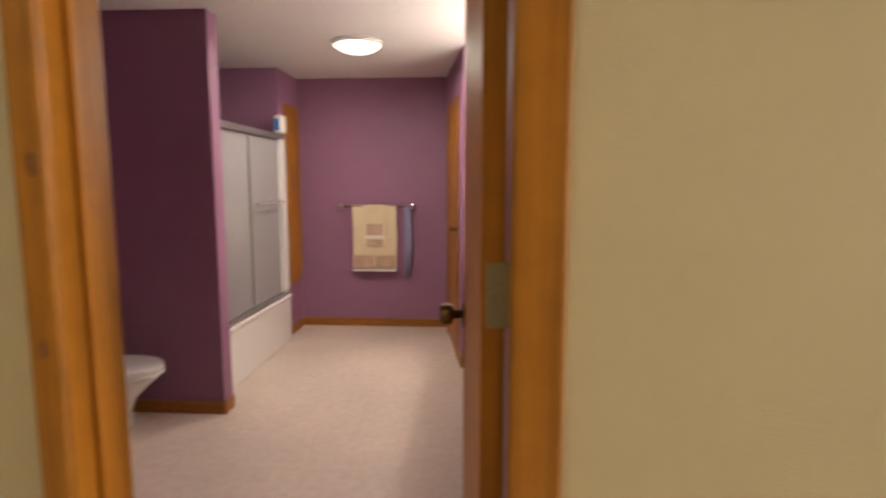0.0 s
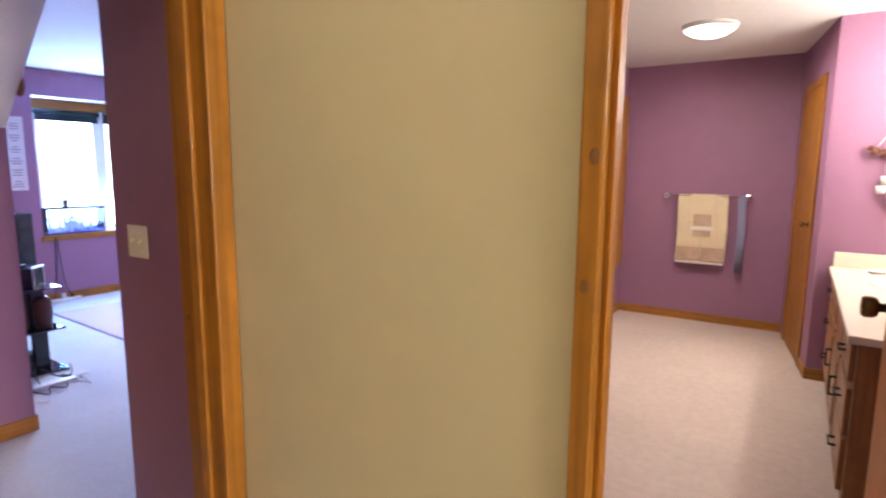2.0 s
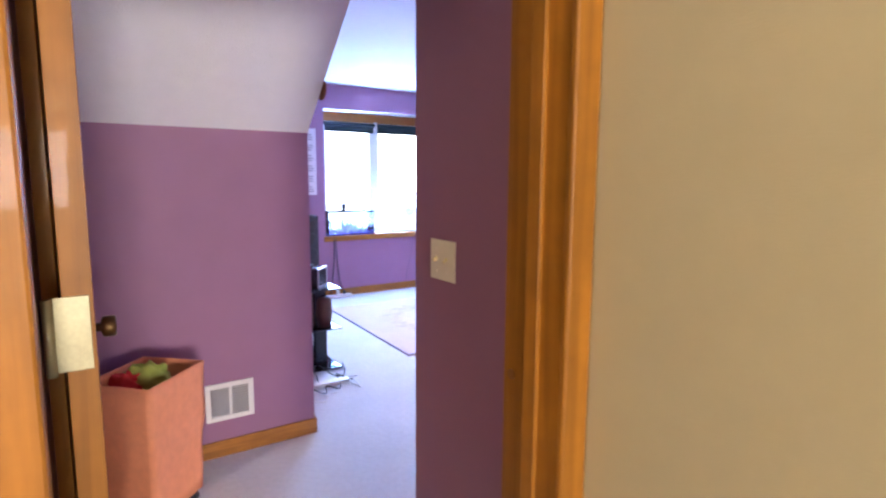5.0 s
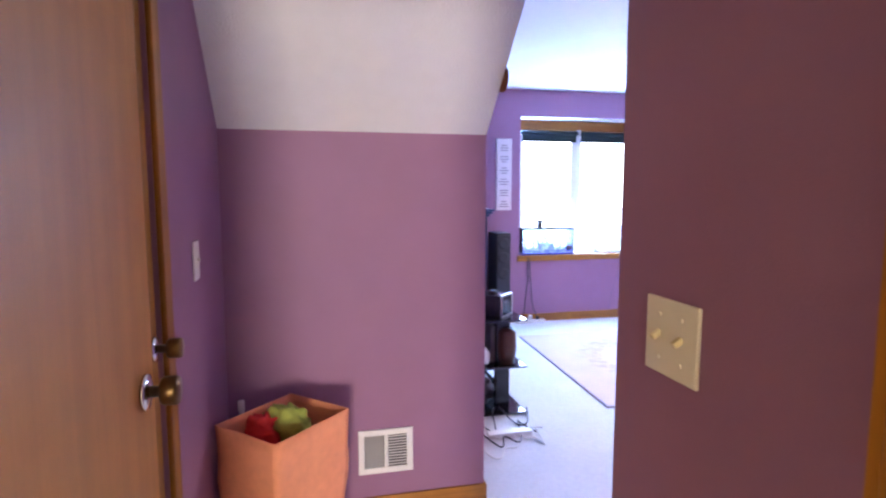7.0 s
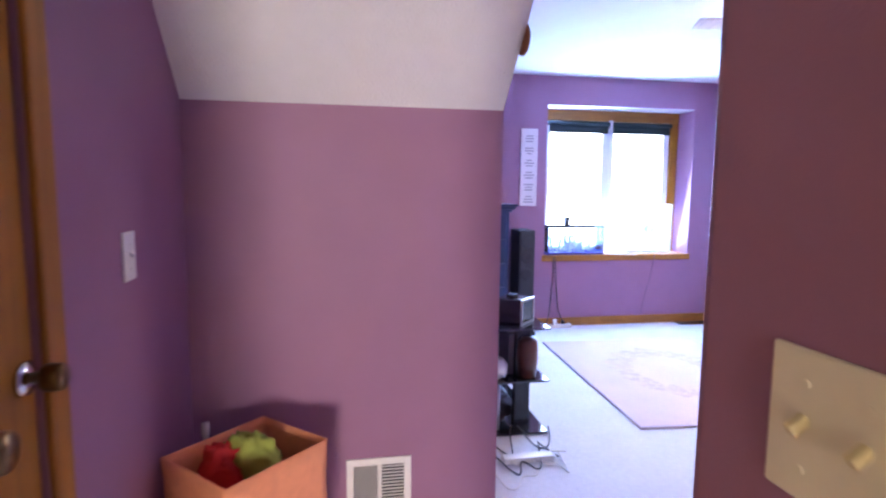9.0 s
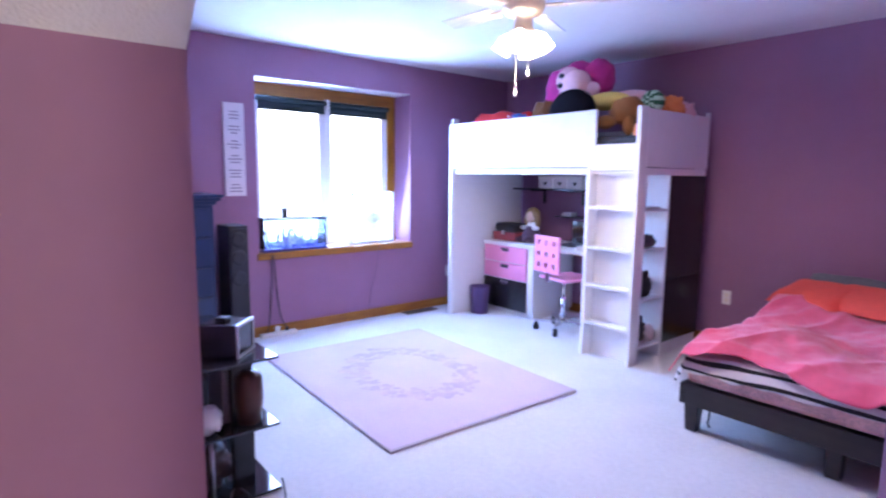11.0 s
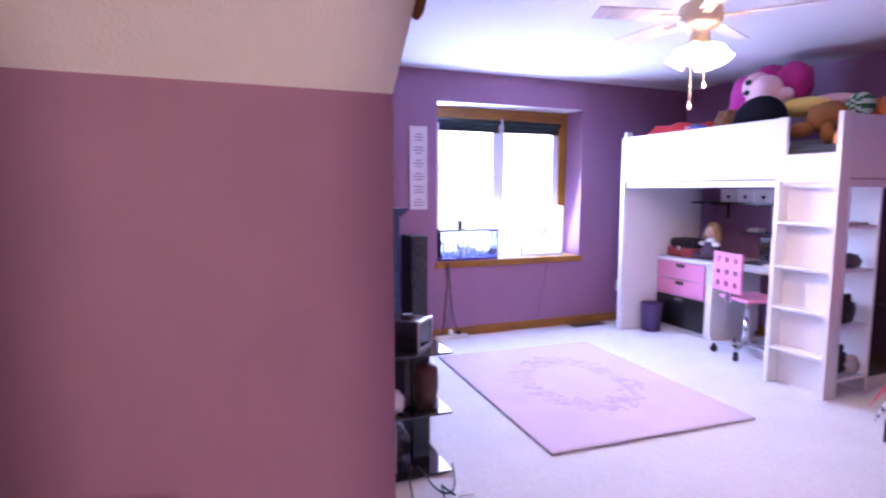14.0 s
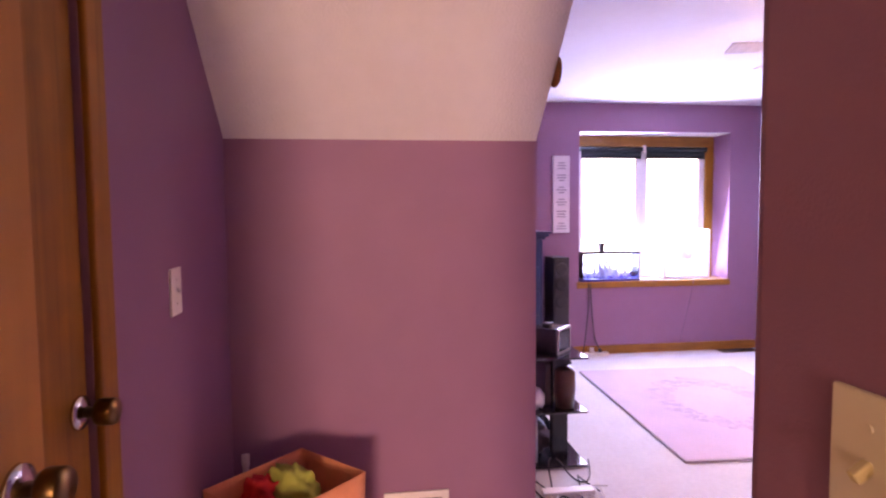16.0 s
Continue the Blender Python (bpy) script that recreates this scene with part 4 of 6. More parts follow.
for i in range(3):
    bx = thing("storage_box", "small cream box with dark heart on the shelf", "box", (-5.64 + 0.19 * i, 5.3, 1.263), "boxes on the shelf")
    x0 = -5.74 + 0.185 * i
    part("box", boxes(((x0, 5.22, 1.264), (x0 + 0.175, 5.38, 1.36)), bevel=0.003), CREAMBOX, bx)
    part("lid", boxes(((x0 - 0.004, 5.216, 1.36), (x0 + 0.179, 5.384, 1.39)), bevel=0.003), CREAMBOX, bx)
    bm = bmesh.new()
    pts = [(0.0, -0.022), (0.024, 0.006), (0.018, 0.02), (0.006, 0.019), (0.0, 0.010), (-0.006, 0.019), (-0.018, 0.02), (-0.024, 0.006)]
    f = bm.faces.new([bm.verts.new((x0 + 0.0875 + px, 5.2195, 1.312 + pz)) for px, pz in pts])
    bmesh.ops.solidify(bm, geom=[f], thickness=0.002)
    part("heart", bm, BLACKMATT, bx, "dark heart cut-out")

# bedding and toys on the loft
lm = thing("mattress", "dark covered mattress on the loft bed", "mattress", (-5.1, 4.8, 1.45))
part("mattress", boxes(((LX0 + 0.06, LY0 + 0.04, 1.452), (LX1 - 0.05, LY1 - 0.04, 1.68)), bevel=0.03), BLACKMATT, lm)
cloth_heap("blanket", "rumpled red blanket on the loft bed", "blanket", (-5.68, 4.62, 1.82), 0.20, (2.0, 0.9, 0.72), REDCLOTH)
cloth_heap("blanket", "pink folded blanket at the loft end", "blanket", (-5.93, 4.75, 1.80), 0.15, (0.9, 1.4, 0.75), mat("rose_cloth", (0.62, 0.16, 0.22), 0.9, vary=0.1))
cloth_heap("soft_toy", "blue and white soft toy", "toy", (-5.42, 4.56, 1.86), 0.075, (1.2, 0.9, 1.0), BLUE)
cloth_heap("soft_toy", "small white soft toy", "toy", (-5.53, 4.55, 1.90), 0.04, (1.2, 1, 1), ZEBRA)
cloth_heap("soft_toy", "dark brown bear soft toy", "toy", (-5.17, 4.66, 1.90), 0.13, (1.1, 0.9, 0.95), BROWN)
bm = bmesh.new()
ball(bm, (-4.82, 4.54, 1.885), 0.215, (1.05, 0.5, 0.95), 32, 22, 0, 0.03)
tagged(new("cushion", mesh_of("cushion", bm, mat("black_plush", (0.008, 0.007, 0.01), 0.95, vary=0.2, spec=0.1), True)), "round black plush cushion leaning on the guard rail", "cushion")
bm = bmesh.new()
ball(bm, (-5.10, 4.84, 2.12), 0.215, (1.0, 0.8, 1.05), 30, 22, 0, 0.16)
ball(bm, (-4.99, 4.83, 2.24), 0.15, (1.1, 0.8, 0.85), 24, 16, 0, 0.16)
ball(bm, (-4.80, 4.85, 2.20), 0.15, (0.95, 0.8, 1.1), 24, 18, 0, 0.14)
hair = len(bm.faces)
ball(bm, (-5.00, 4.71, 2.195), 0.115, (1.0, 0.75, 1.0), 24, 16)
ball(bm, (-4.90, 4.69, 2.15), 0.125, (1.05, 0.8, 0.95), 24, 16)
ball(bm, (-4.985, 4.70, 2.10), 0.085, (1.0, 0.8, 0.9), 20, 14)
ball(bm, (-4.76, 4.72, 2.10), 0.058, (1.1, 0.9, 1.0))
ball(bm, (-4.55, 4.92, 2.03), 0.085, (2.3, 0.8, 0.7))
skin = len(bm.faces)
for p in ((-5.005, 4.618, 2.225), (-5.012, 4.612, 2.145)):
    ball(bm, p, 0.024, (1.2, 0.6, 0.9), 12, 8)
eyes = len(bm.faces)
ball(bm, (-4.60, 4.70, 1.985), 0.095, (2.1, 0.9, 0.75), 22, 14, 0.1)
bm.faces.ensure_lookup_table()
for i, f in enumerate(bm.faces):
    f.material_index = 0 if i < hair else 1 if i < skin else 2 if i < eyes else 3
tagged(new("soft_toy", mesh_of("soft_toy", bm, [MAGENTA, SKIN, BLACKMATT, YELLOW], True)), "large magenta and pink plush toy with yellow scarf", "toy")
bm = bmesh.new()
ball(bm, (-4.36, 4.62, 1.88), 0.12, (1.2, 0.8, 0.9), 20, 14, 0, 0.15)
ball(bm, (-4.48, 4.52, 1.80), 0.06, (1.5, 0.8, 0.9))
ball(bm, (-4.27, 4.50, 1.76), 0.055, (0.8, 0.8, 1.3))
tagged(new("soft_toy", mesh_of("soft_toy", bm, AMBER, True)), "amber brown bear soft toy by the ladder", "toy")
bm = bmesh.new()
ball(bm, (-4.20, 4.70, 1.945), 0.085, (1, 1, 1), 32, 16)
bm.faces.ensure_lookup_table()
for f in bm.faces:
    a = math.atan2(f.calc_center_median().z - 1.945, f.calc_center_median().x + 4.20)
    f.material_index = int((a + math.pi) / (2 * math.pi) * 14) % 2
tagged(new("soft_ball", mesh_of("soft_ball", bm, [mat("dark_green_plush", (0.02, 0.10, 0.035), 0.9), mat("mint_plush", (0.45, 0.62, 0.42), 0.9)], True)), "green striped plush ball on the loft end", "toy")
cloth_heap("soft_toy", "orange soft toy at the loft end", "toy", (-4.14, 4.88, 1.90), 0.10, (0.8, 1.2, 0.9), ORANGEP)
cloth_heap("soft_toy", "pink soft toy at the loft end", "toy", (-4.14, 5.06, 1.87), 0.10, (0.8, 1.1, 0.9), SKIN)
cloth_heap("soft_toy", "small orange soft toy by the ladder top", "toy", (-4.13, 4.42, 1.70), 0.05, (0.7, 0.8, 1.2), ORANGEP)

# ---- low bed ----
bed = thing("bed", "low dark wooden platform bed", "bed", (-2.85, 4.5, 0))
QX0, QX1, QY0, QY1 = -3.33, -2.31, 3.66, 5.42
for nm, lo, hi in (("side_rail", (QX0, QY0, 0.155), (QX0 + 0.03, QY1, 0.27)), ("side_rail", (QX1 - 0.03, QY0, 0.155), (QX1, QY1, 0.27)), ("foot_rail", (QX0 + 0.03, QY0, 0.155), (QX1 - 0.03, QY0 + 0.03, 0.27)), ("deck", (QX0 + 0.03, QY0 + 0.03, 0.22), (QX1 - 0.03, QY1, 0.262))):
    part(nm, boxes((lo, hi), bevel=0.004), ESPRESSO, bed)
for x, y in ((QX0 + 0.02, QY0 + 0.02), (QX1 - 0.34, QY0 + 0.05), (QX0 + 0.02, QY1 - 0.1), (QX1 - 0.10, QY1 - 0.1), (QX1 - 0.09, QY0 + 0.02)):
    bm = bmesh.new()
    vs = box(bm, (x, y, 0), (x + 0.075, y + 0.075, 0.158), bevel=0.004)
    for v in bm.verts:
        k = 1 - 0.22 * (1 - v.co.z / 0.158)
        v.co.x = x + 0.0375 + (v.co.x - x - 0.0375) * k
        v.co.y = y + 0.0375 + (v.co.y - y - 0.0375) * k
    part("leg", bm, ESPRESSO, bed, "tapered dark leg")
part("headboard", boxes(((QX0, QY1 - 0.05, 0.27), (QX1, QY1, 0.66)), bevel=0.02), GREY, bed, "grey padded headboard")
tube("strap", [(QX0 + 0.16, QY0 + 0.02, 0.16), (QX0 + 0.17, QY0 + 0.005, 0.12), (QX0 + 0.155, QY0 + 0.012, 0.085), (QX0 + 0.165, QY0 + 0.02, 0.06)], 0.005, BLACKMATT, bed, "loose black strap end")
mt = thing("mattress", "mattress with pink floral sheet on the low bed", "mattress", (-2.85, 4.5, 0.27))
MATT = mat("floral_sheet", (0.78, 0.50, 0.46), 0.9, vary=0.45, scale=26)
part("mattress", boxes(((QX0 + 0.02, QY0 + 0.02, 0.271), (QX1 - 0.02, QY1 - 0.06, 0.42)), bevel=0.03), MATT, mt)


def cover(name, label, x0, x1, y0, y1, height, material, nx=90, ny=120, seed=0.0, parent_label=None):
    """A draped cloth as a height field with folds, given thickness."""
    bm = bmesh.new()
    grid = []
    for j in range(ny + 1):
        row = []
        for i in range(nx + 1):
            u, v = i / nx, j / ny
            x, y = x0 + (x1 - x0) * u, y0 + (y1 - y0) * v
            row.append(bm.verts.new(height(x, y, u, v)))
        grid.append(row)
    for j in range(ny):
        for i in range(nx):
            bm.faces.new((grid[j][i], grid[j][i + 1], grid[j + 1][i + 1], grid[j + 1][i]))
    bmesh.ops.recalc_face_normals(bm, faces=bm.faces)
    bmesh.ops.solidify(bm, geom=bm.faces[:], thickness=0.006)
    return tagged(new(name, mesh_of(name, bm, material, True)), label, "blanket")


def fold(x, y, s):
    ridge = 1 - abs(noise.noise(Vector((x * 2.6 - y * 1.6, (x + y) * 0.6, s + 3))))
    fine = 1 - abs(noise.noise(Vector((x * 8 + y * 6, (y - x) * 2.2, s + 7))))
    return noise.noise(Vector((x * 2.2 + y * 1.1, y * 1.5 - x * 0.8, s))) * 0.05 + ridge ** 5 * 0.030 + fine ** 5 * 0.004 - 0.012


def zebra_h(x, y, u, v):
    edge_ = min(u, 1 - u) * 1.1
    z = 0.452 - 0.015 + fold(x, y, 4) * 0.4
    drop = max(0.0, 0.05 - v) / 0.05
    z -= drop * (0.085 + 0.02 * noise.noise(Vector((x * 9, 0, 1))))
    side = max(0.0, 0.05 - min(u, 1 - u)) / 0.05
    z -= side * 0.10
    return (x, y, z)


zb = mat("zebra_print_cloth", (0.74, 0.71, 0.70), 0.9, vary=0.04)
zn, zl = zb.node_tree.nodes, zb.node_tree.links
zw = zn.new("ShaderNodeTexWave")
zw.inputs["Scale"].default_value, zw.inputs["Distortion"].default_value, zw.inputs["Detail"].default_value = 1.1, 9.0, 1.2
zw.bands_direction = "Z"
zr = zn.new("ShaderNodeValToRGB")
zr.color_ramp.elements[0].position, zr.color_ramp.elements[1].position = 0.27, 0.32
zr.color_ramp.elements[0].color, zr.color_ramp.elements[1].color = (0.012, 0.011, 0.012, 1), (0.74, 0.71, 0.70, 1)
zc = zn.new("ShaderNodeTexCoord")
zm = zn.new("ShaderNodeMapping")
zm.inputs["Scale"].default_value = (1.2, 1.6, 7.0)
zl.new(zc.outputs["Object"], zm.inputs["Vector"])
zl.new(zm.outputs["Vector"], zw.inputs["Vector"])
zl.new(zw.outputs["Fac"], zr.inputs["Fac"])
zl.new(zr.outputs["Color"], zn["Principled BSDF"].inputs["Base Color"])
cover("comforter", "zebra striped comforter showing under the coral blanket", QX0 - 0.03, QX1 + 0.02, QY0 - 0.03, QY1 - 0.5, zebra_h, zb)


def coral_h(x, y, u, v):
    z = 0.515 + fold(x, y, 1) * 1.05 + 0.012 * noise.noise(Vector((x * 14, y * 9, 4))) + 0.10 * math.exp(-((u - 0.12) / 0.2) ** 2 - ((v - 0.92) / 0.2) ** 2)
    drop = max(0.0, 0.07 - v) / 0.07
    z -= drop * (0.035 + 0.05 * u * u + 0.02 * noise.noise(Vector((x * 7, 0, 2))))
    side = max(0.0, 0.06 - min(u, 1 - u)) / 0.06
    z -= side * 0.12 + (side ** 2) * 0.08 * u
    yy = y + 0.10 * noise.noise(Vector((x * 2.5, v * 2, 5))) * (1 - v) - 0.03 * u
    return (x + 0.02 * noise.noise(Vector((y * 4, 0, 8))), yy, max(z, 0.455) if 0.06 < v and side == 0 else z)


cover("blanket", "rumpled coral pink blanket spread over the low bed", QX0 - 0.05, QX1 + 0.05, QY0 - 0.04, QY1 - 0.42, coral_h, CORAL)


def pillow(label, at, size, turn, tilt, material):
    bm = bmesh.new()
    bmesh.ops.create_grid(bm, x_segments=18, y_segments=18, size=1.0)
    for v in list(bm.verts):
        x, y = v.co.x, v.co.y
        k = (1 - x ** 4) * (1 - y ** 4)
        v.co.z = 0.5 * max(k, 0) ** 0.6 + 0.05 * noise.noise(Vector((x * 2, y * 2, at[0])))
    g = bmesh.ops.duplicate(bm, geom=bm.faces[:])
    for v in [e for e in g["geom"] if isinstance(e, bmesh.types.BMVert)]:
        v.co.z = -0.6 * v.co.z
    bmesh.ops.transform(bm, verts=bm.verts, matrix=Matrix.Translation(at) @ Matrix.Rotation(turn, 4, "Z") @ Matrix.Rotation(tilt, 4, "X") @ Matrix.Diagonal((size[0] / 2, size[1] / 2, size[2], 1)))
    return tagged(new("pillow", mesh_of("pillow", bm, material, True)), label, "pillow")


pillow("orange red pillow on the low bed", (-2.83, 4.97, 0.625), (0.46, 0.34, 0.10), -0.3, 0.35, ORANGE)
pillow("orange red pillow half under the blanket", (-3.12, 5.0, 0.60), (0.46, 0.36, 0.16), -0.35, 0.3, ORANGE)
pillow("grey pillow leaning on the headboard", (-2.55, 5.20, 0.625), (0.48, 0.34, 0.13), 0.05, 0.7, PILLOWGREY)
pillow("grey pillow leaning on the headboard", (-3.02, 5.22, 0.60), (0.48, 0.34, 0.13), -0.05, 0.7, PILLOWGREY)

# ---- rug, fan ----
rug = thing("area_rug", "pale pink area rug with rose wreath pattern", "rug", (-4.95, 3.0, 0))
RMx = Matrix.Translation((-4.95, 3.005, 0)) @ Matrix.Rotation(radians(-2.5), 4, "Z")
bm = bmesh.new()
box(bm, (-0.87, -0.71, 0.002), (0.90, 0.675, 0.018), bevel=0.004)
bmesh.ops.transform(bm, verts=bm.verts, matrix=RMx)
part("rug_field", bm, RUGM, rug)
bm = bmesh.new()
for lo, hi in (((-0.878, -0.718, 0.001), (-0.868, 0.683, 0.016)), ((0.898, -0.718, 0.001), (0.916, 0.683, 0.016)), ((-0.868, -0.718, 0.001), (0.898, -0.708, 0.016)), ((-0.868, 0.673, 0.001), (0.898, 0.683, 0.016))):
    box(bm, lo, hi, bevel=0.002)
bmesh.ops.transform(bm, verts=bm.verts, matrix=RMx)
part("binding", bm, mat("rug_binding", (0.52, 0.43, 0.46), 0.9), rug, "darker bound edge")
random.seed(5)
bm = bmesh.new()
for i in range(260):
    a = 2 * math.pi * i / 260 + random.uniform(-0.05, 0.05)
    k = 1 + random.uniform(-0.22, 0.22)
    cx, cy, r = 0.46 * k * math.cos(a), 0.36 * k * math.sin(a), random.uniform(0.014, 0.045)
    n_ = random.choice((5, 6, 7))
    t0 = random.uniform(0, 6)
    bm.faces.new([bm.verts.new((cx + r * random.uniform(0.6, 1.2) * math.cos(t0 + 2 * math.pi * q / n_), cy + r * random.uniform(0.6, 1.2) * math.sin(t0 + 2 * math.pi * q / n_), 0.0184 + 0.00001 * i)) for q in range(n_)])
bmesh.ops.transform(bm, verts=bm.verts, matrix=RMx)
part("wreath", bm, RUGDARK, rug, "faded rose wreath of tufted flowers")

FX, FY = -4.0, 3.05
# brass lightened in colour to imitate the glare of the lit shades
GLAREBRASS = mat("glare_pale_fan_brass", (0.72, 0.58, 0.42), 0.45, 0.7, vary=0.1, scale=20)
fan = thing("ceiling_fan", "ceiling fan with lit tulip shades and pull chains", "ceiling fan", (FX, FY, H))
bm = bmesh.new()
lathe(bm, [(0.0, 0.0), (0.075, 0.0), (0.07, -0.03), (0.03, -0.05), (0.012, -0.055), (0.012, -0.10), (0.0, -0.10)], (FX, FY, H), 24)
part("canopy", bm, BRASS, fan, "antique brass canopy", True)
bm = bmesh.new()
lathe(bm, [(0.0, 0.0), (0.06, 0.0), (0.10, -0.02), (0.11, -0.05), (0.11, -0.10), (0.09, -0.13), (0.05, -0.145), (0.05, -0.20), (0.07, -0.21), (0.07, -0.23), (0.0, -0.24)], (FX, FY, H - 0.09), 28)
part("motor", bm, GLAREBRASS, fan, "brass motor housing, paled to imitate lamp glare", True)
# blade colour also paled, standing in for the lamps' washed-out glow
BLADE = mat("glare_pale_fan_blade", (0.80, 0.75, 0.70), 0.45, vary=0.06, grain=(4, 30, 30), gdepth=0.4)
for a in range(5):
    th = a * 2 * math.pi / 5 + 0.70
    bm = bmesh.new()
    box(bm, (0.20, -0.06, -0.004), (0.57, 0.06, 0.004), bevel=0.003)
    bmesh.ops.transform(bm, verts=bm.verts, matrix=Matrix.Translation((FX, FY, H - 0.17)) @ Matrix.Rotation(th, 4, "Z") @ Matrix.Rotation(0.2, 4, "X"))
    bl = part("blade", bm, BLADE, fan)
    bm = bmesh.new()
    box(bm, (0.09, -0.02, -0.004), (0.23, 0.02, 0.006), bevel=0.002)
    bmesh.ops.transform(bm, verts=bm.verts, matrix=Matrix.Translation((FX, FY, H - 0.175)) @ Matrix.Rotation(th, 4, "Z"))
    part("blade_iron", bm, GLAREBRASS, bl)
for a in range(4):
    th = a * math.pi / 2 + 0.5
    bm = bmesh.new()
    lathe(bm, [(0.018, 0.0), (0.026, -0.01), (0.045, -0.04), (0.052, -0.08), (0.050, -0.105), (0.060, -0.125), (0.057, -0.125), (0.046, -0.10), (0.02, -0.02)], (0, 0, 0), 20)
    bmesh.ops.transform(bm, verts=bm.verts, matrix=Matrix.Translation((FX, FY, H - 0.315)) @ Matrix.Rotation(th, 4, "Z") @ Matrix.Translation((0.07, 0, 0)) @ Matrix.Rotation(-0.55, 4, "Y") @ Matrix.Scale(0.84, 4))
    sh = part("shade", bm, GLOW, fan, "lit frosted tulip shade", True)
for dx, dy, z0, in ((-0.03, -0.02, 1.80), (0.04, 0.0, 1.90)):
    bm = bmesh.new()
    cyl(bm, (FX + dx, FY + dy, z0 + 0.03), 0.0018, 2.11 - z0 - 0.03, "z", 6)
    part("pull_chain", bm, IVORY, fan, "pale bead chain")
    bm = bmesh.new()
    lathe(bm, [(0.0, 0.0), (0.009, 0.003), (0.009, 0.028), (0.004, 0.034), (0.0, 0.034)], (FX + dx, FY + dy, z0), 12)
    part("pull", bm, PLASTIC, fan, "white pull", True)

# ---- shelves, dresser, speaker by the slope wall ----
TX0, TX1, TY0, TY1 = -5.0, -4.10, 1.20, 1.70
stand = thing("shelf_stand", "black tiered stand with glossy glass shelves", "stand", (-4.55, 1.45, 0))
for z in (0.02, 0.315, 0.61):
    part("shelf", boxes(((TX0, TY0, z - 0.012), (TX1, TY1, z)), bevel=0.003), GLOSSBLACK, stand, "glossy black shelf")
for x, y in ((TX1 - 0.14, TY1 - 0.17), (TX0 + 0.12, TY1 - 0.17), (TX1 - 0.14, TY0 + 0.05), (TX0 + 0.12, TY0 + 0.05)):
    part("post", boxes(((x, y, 0.0), (x + 0.05, y + 0.09, 0.60)), bevel=0.004), BLACK, stand)
bm = bmesh.new()
cyl(bm, (TX1 - 0.07, TY1 - 0.27, 0.02), 0.011, 0.285, "z", 14)
part("tube", bm, ALU, stand, "silver upright tube", True)
clk = thing("clock_radio", "black and silver box-shaped clock radio on the stand", "radio", (-4.3, 1.52, 0.61))
KM = Matrix.Translation((-4.26, 1.55, 0.611)) @ Matrix.Rotation(radians(46), 4, "Z") @ Matrix.Diagonal((0.95, 0.9, 0.86, 1))
for nm, b, m in (("body", boxes(((-0.10, -0.09, 0), (0.07, 0.09, 0.165)), bevel=0.012), BLACK), ("bezel", boxes(((0.07, -0.092, 0.0), (0.082, 0.092, 0.016)), ((0.07, -0.092, 0.152), (0.082, 0.092, 0.168)), ((0.07, -0.092, 0.016), (0.082, -0.078, 0.152)), ((0.07, 0.078, 0.016), (0.082, 0.092, 0.152)), bevel=0.004), ALU), ("screen", boxes(((0.07, -0.078, 0.016), (0.076, 0.078, 0.152)), bevel=0.002), BLACK), ("dial", boxes(((-0.05, -0.03, 0.165), (0.0, 0.03, 0.185)), bevel=0.006), BLACKMATT)):
    bmesh.ops.transform(b, verts=b.verts, matrix=KM)
    part(nm, b, m, clk)
pap = thing("cardboard_box", "printed carton standing on the middle shelf", "box", (-4.3, 1.5, 0.315))
part("carton", boxes(((-4.42, 1.50, 0.316), (-4.22, 1.60, 0.55)), bevel=0.003), mat("printed_carton", (0.12, 0.08, 0.075), 0.4, vary=0.5, scale=18), pap)
bm = bmesh.new()
lathe(bm, [(0.0, 0.0), (0.05, 0.0), (0.06, 0.10), (0.056, 0.20), (0.03, 0.225), (0.0, 0.225)], (-4.19, 1.60, 0.316), 20)
tagged(new("bottle", mesh_of("bottle", bm, mat("brown_bottle", (0.09, 0.035, 0.022), 0.3, vary=0.2), True)), "rounded brown bottle on the middle shelf", "bottle")
bm = bmesh.new()
ball(bm, (-4.17, 1.42, 0.375), 0.06, (1, 1, 1), 20, 14, 0, 0.25)
tagged(new("ornament", mesh_of("ornament", bm, PORCELAIN, True)), "white shell-like ornament on the shelf edge", "ornament")
cloth_heap("bag", "dark brown bag on the bottom shelf", "bag", (-4.33, 1.42, 0.115), 0.115, (1.2, 1.1, 0.85), mat("dark_brown_leather", (0.05, 0.025, 0.022), 0.5, vary=0.2))
cloth_heap("bundle", "blue cloth bundle on the stand", "cloth", (-4.45, 1.38, 0.69), 0.09, (1.2, 0.9, 0.9), BLUE)

dres = thing("dresser", "tall blue-black dresser with moulded cornice and knobs", "dresser", (-6.2, 1.6, 0))
DX = -5.97
part("body", boxes(((-6.42, 1.18, 0.06), (DX, 2.03, 1.16)), bevel=0.005), NAVYBLACK, dres)
part("base", boxes(((-6.42, 1.18, 0), (DX - 0.02, 2.01, 0.06))), NAVYBLACK, dres)
part("cornice", boxes(((-6.43, 1.175, 1.16), (DX + 0.02, 2.05, 1.185)), ((-6.44, 1.175, 1.185), (DX + 0.045, 2.075, 1.21)), ((-6.44, 1.175, 1.21), (DX + 0.06, 2.09, 1.23)), bevel=0.006), NAVYBLACK, dres)
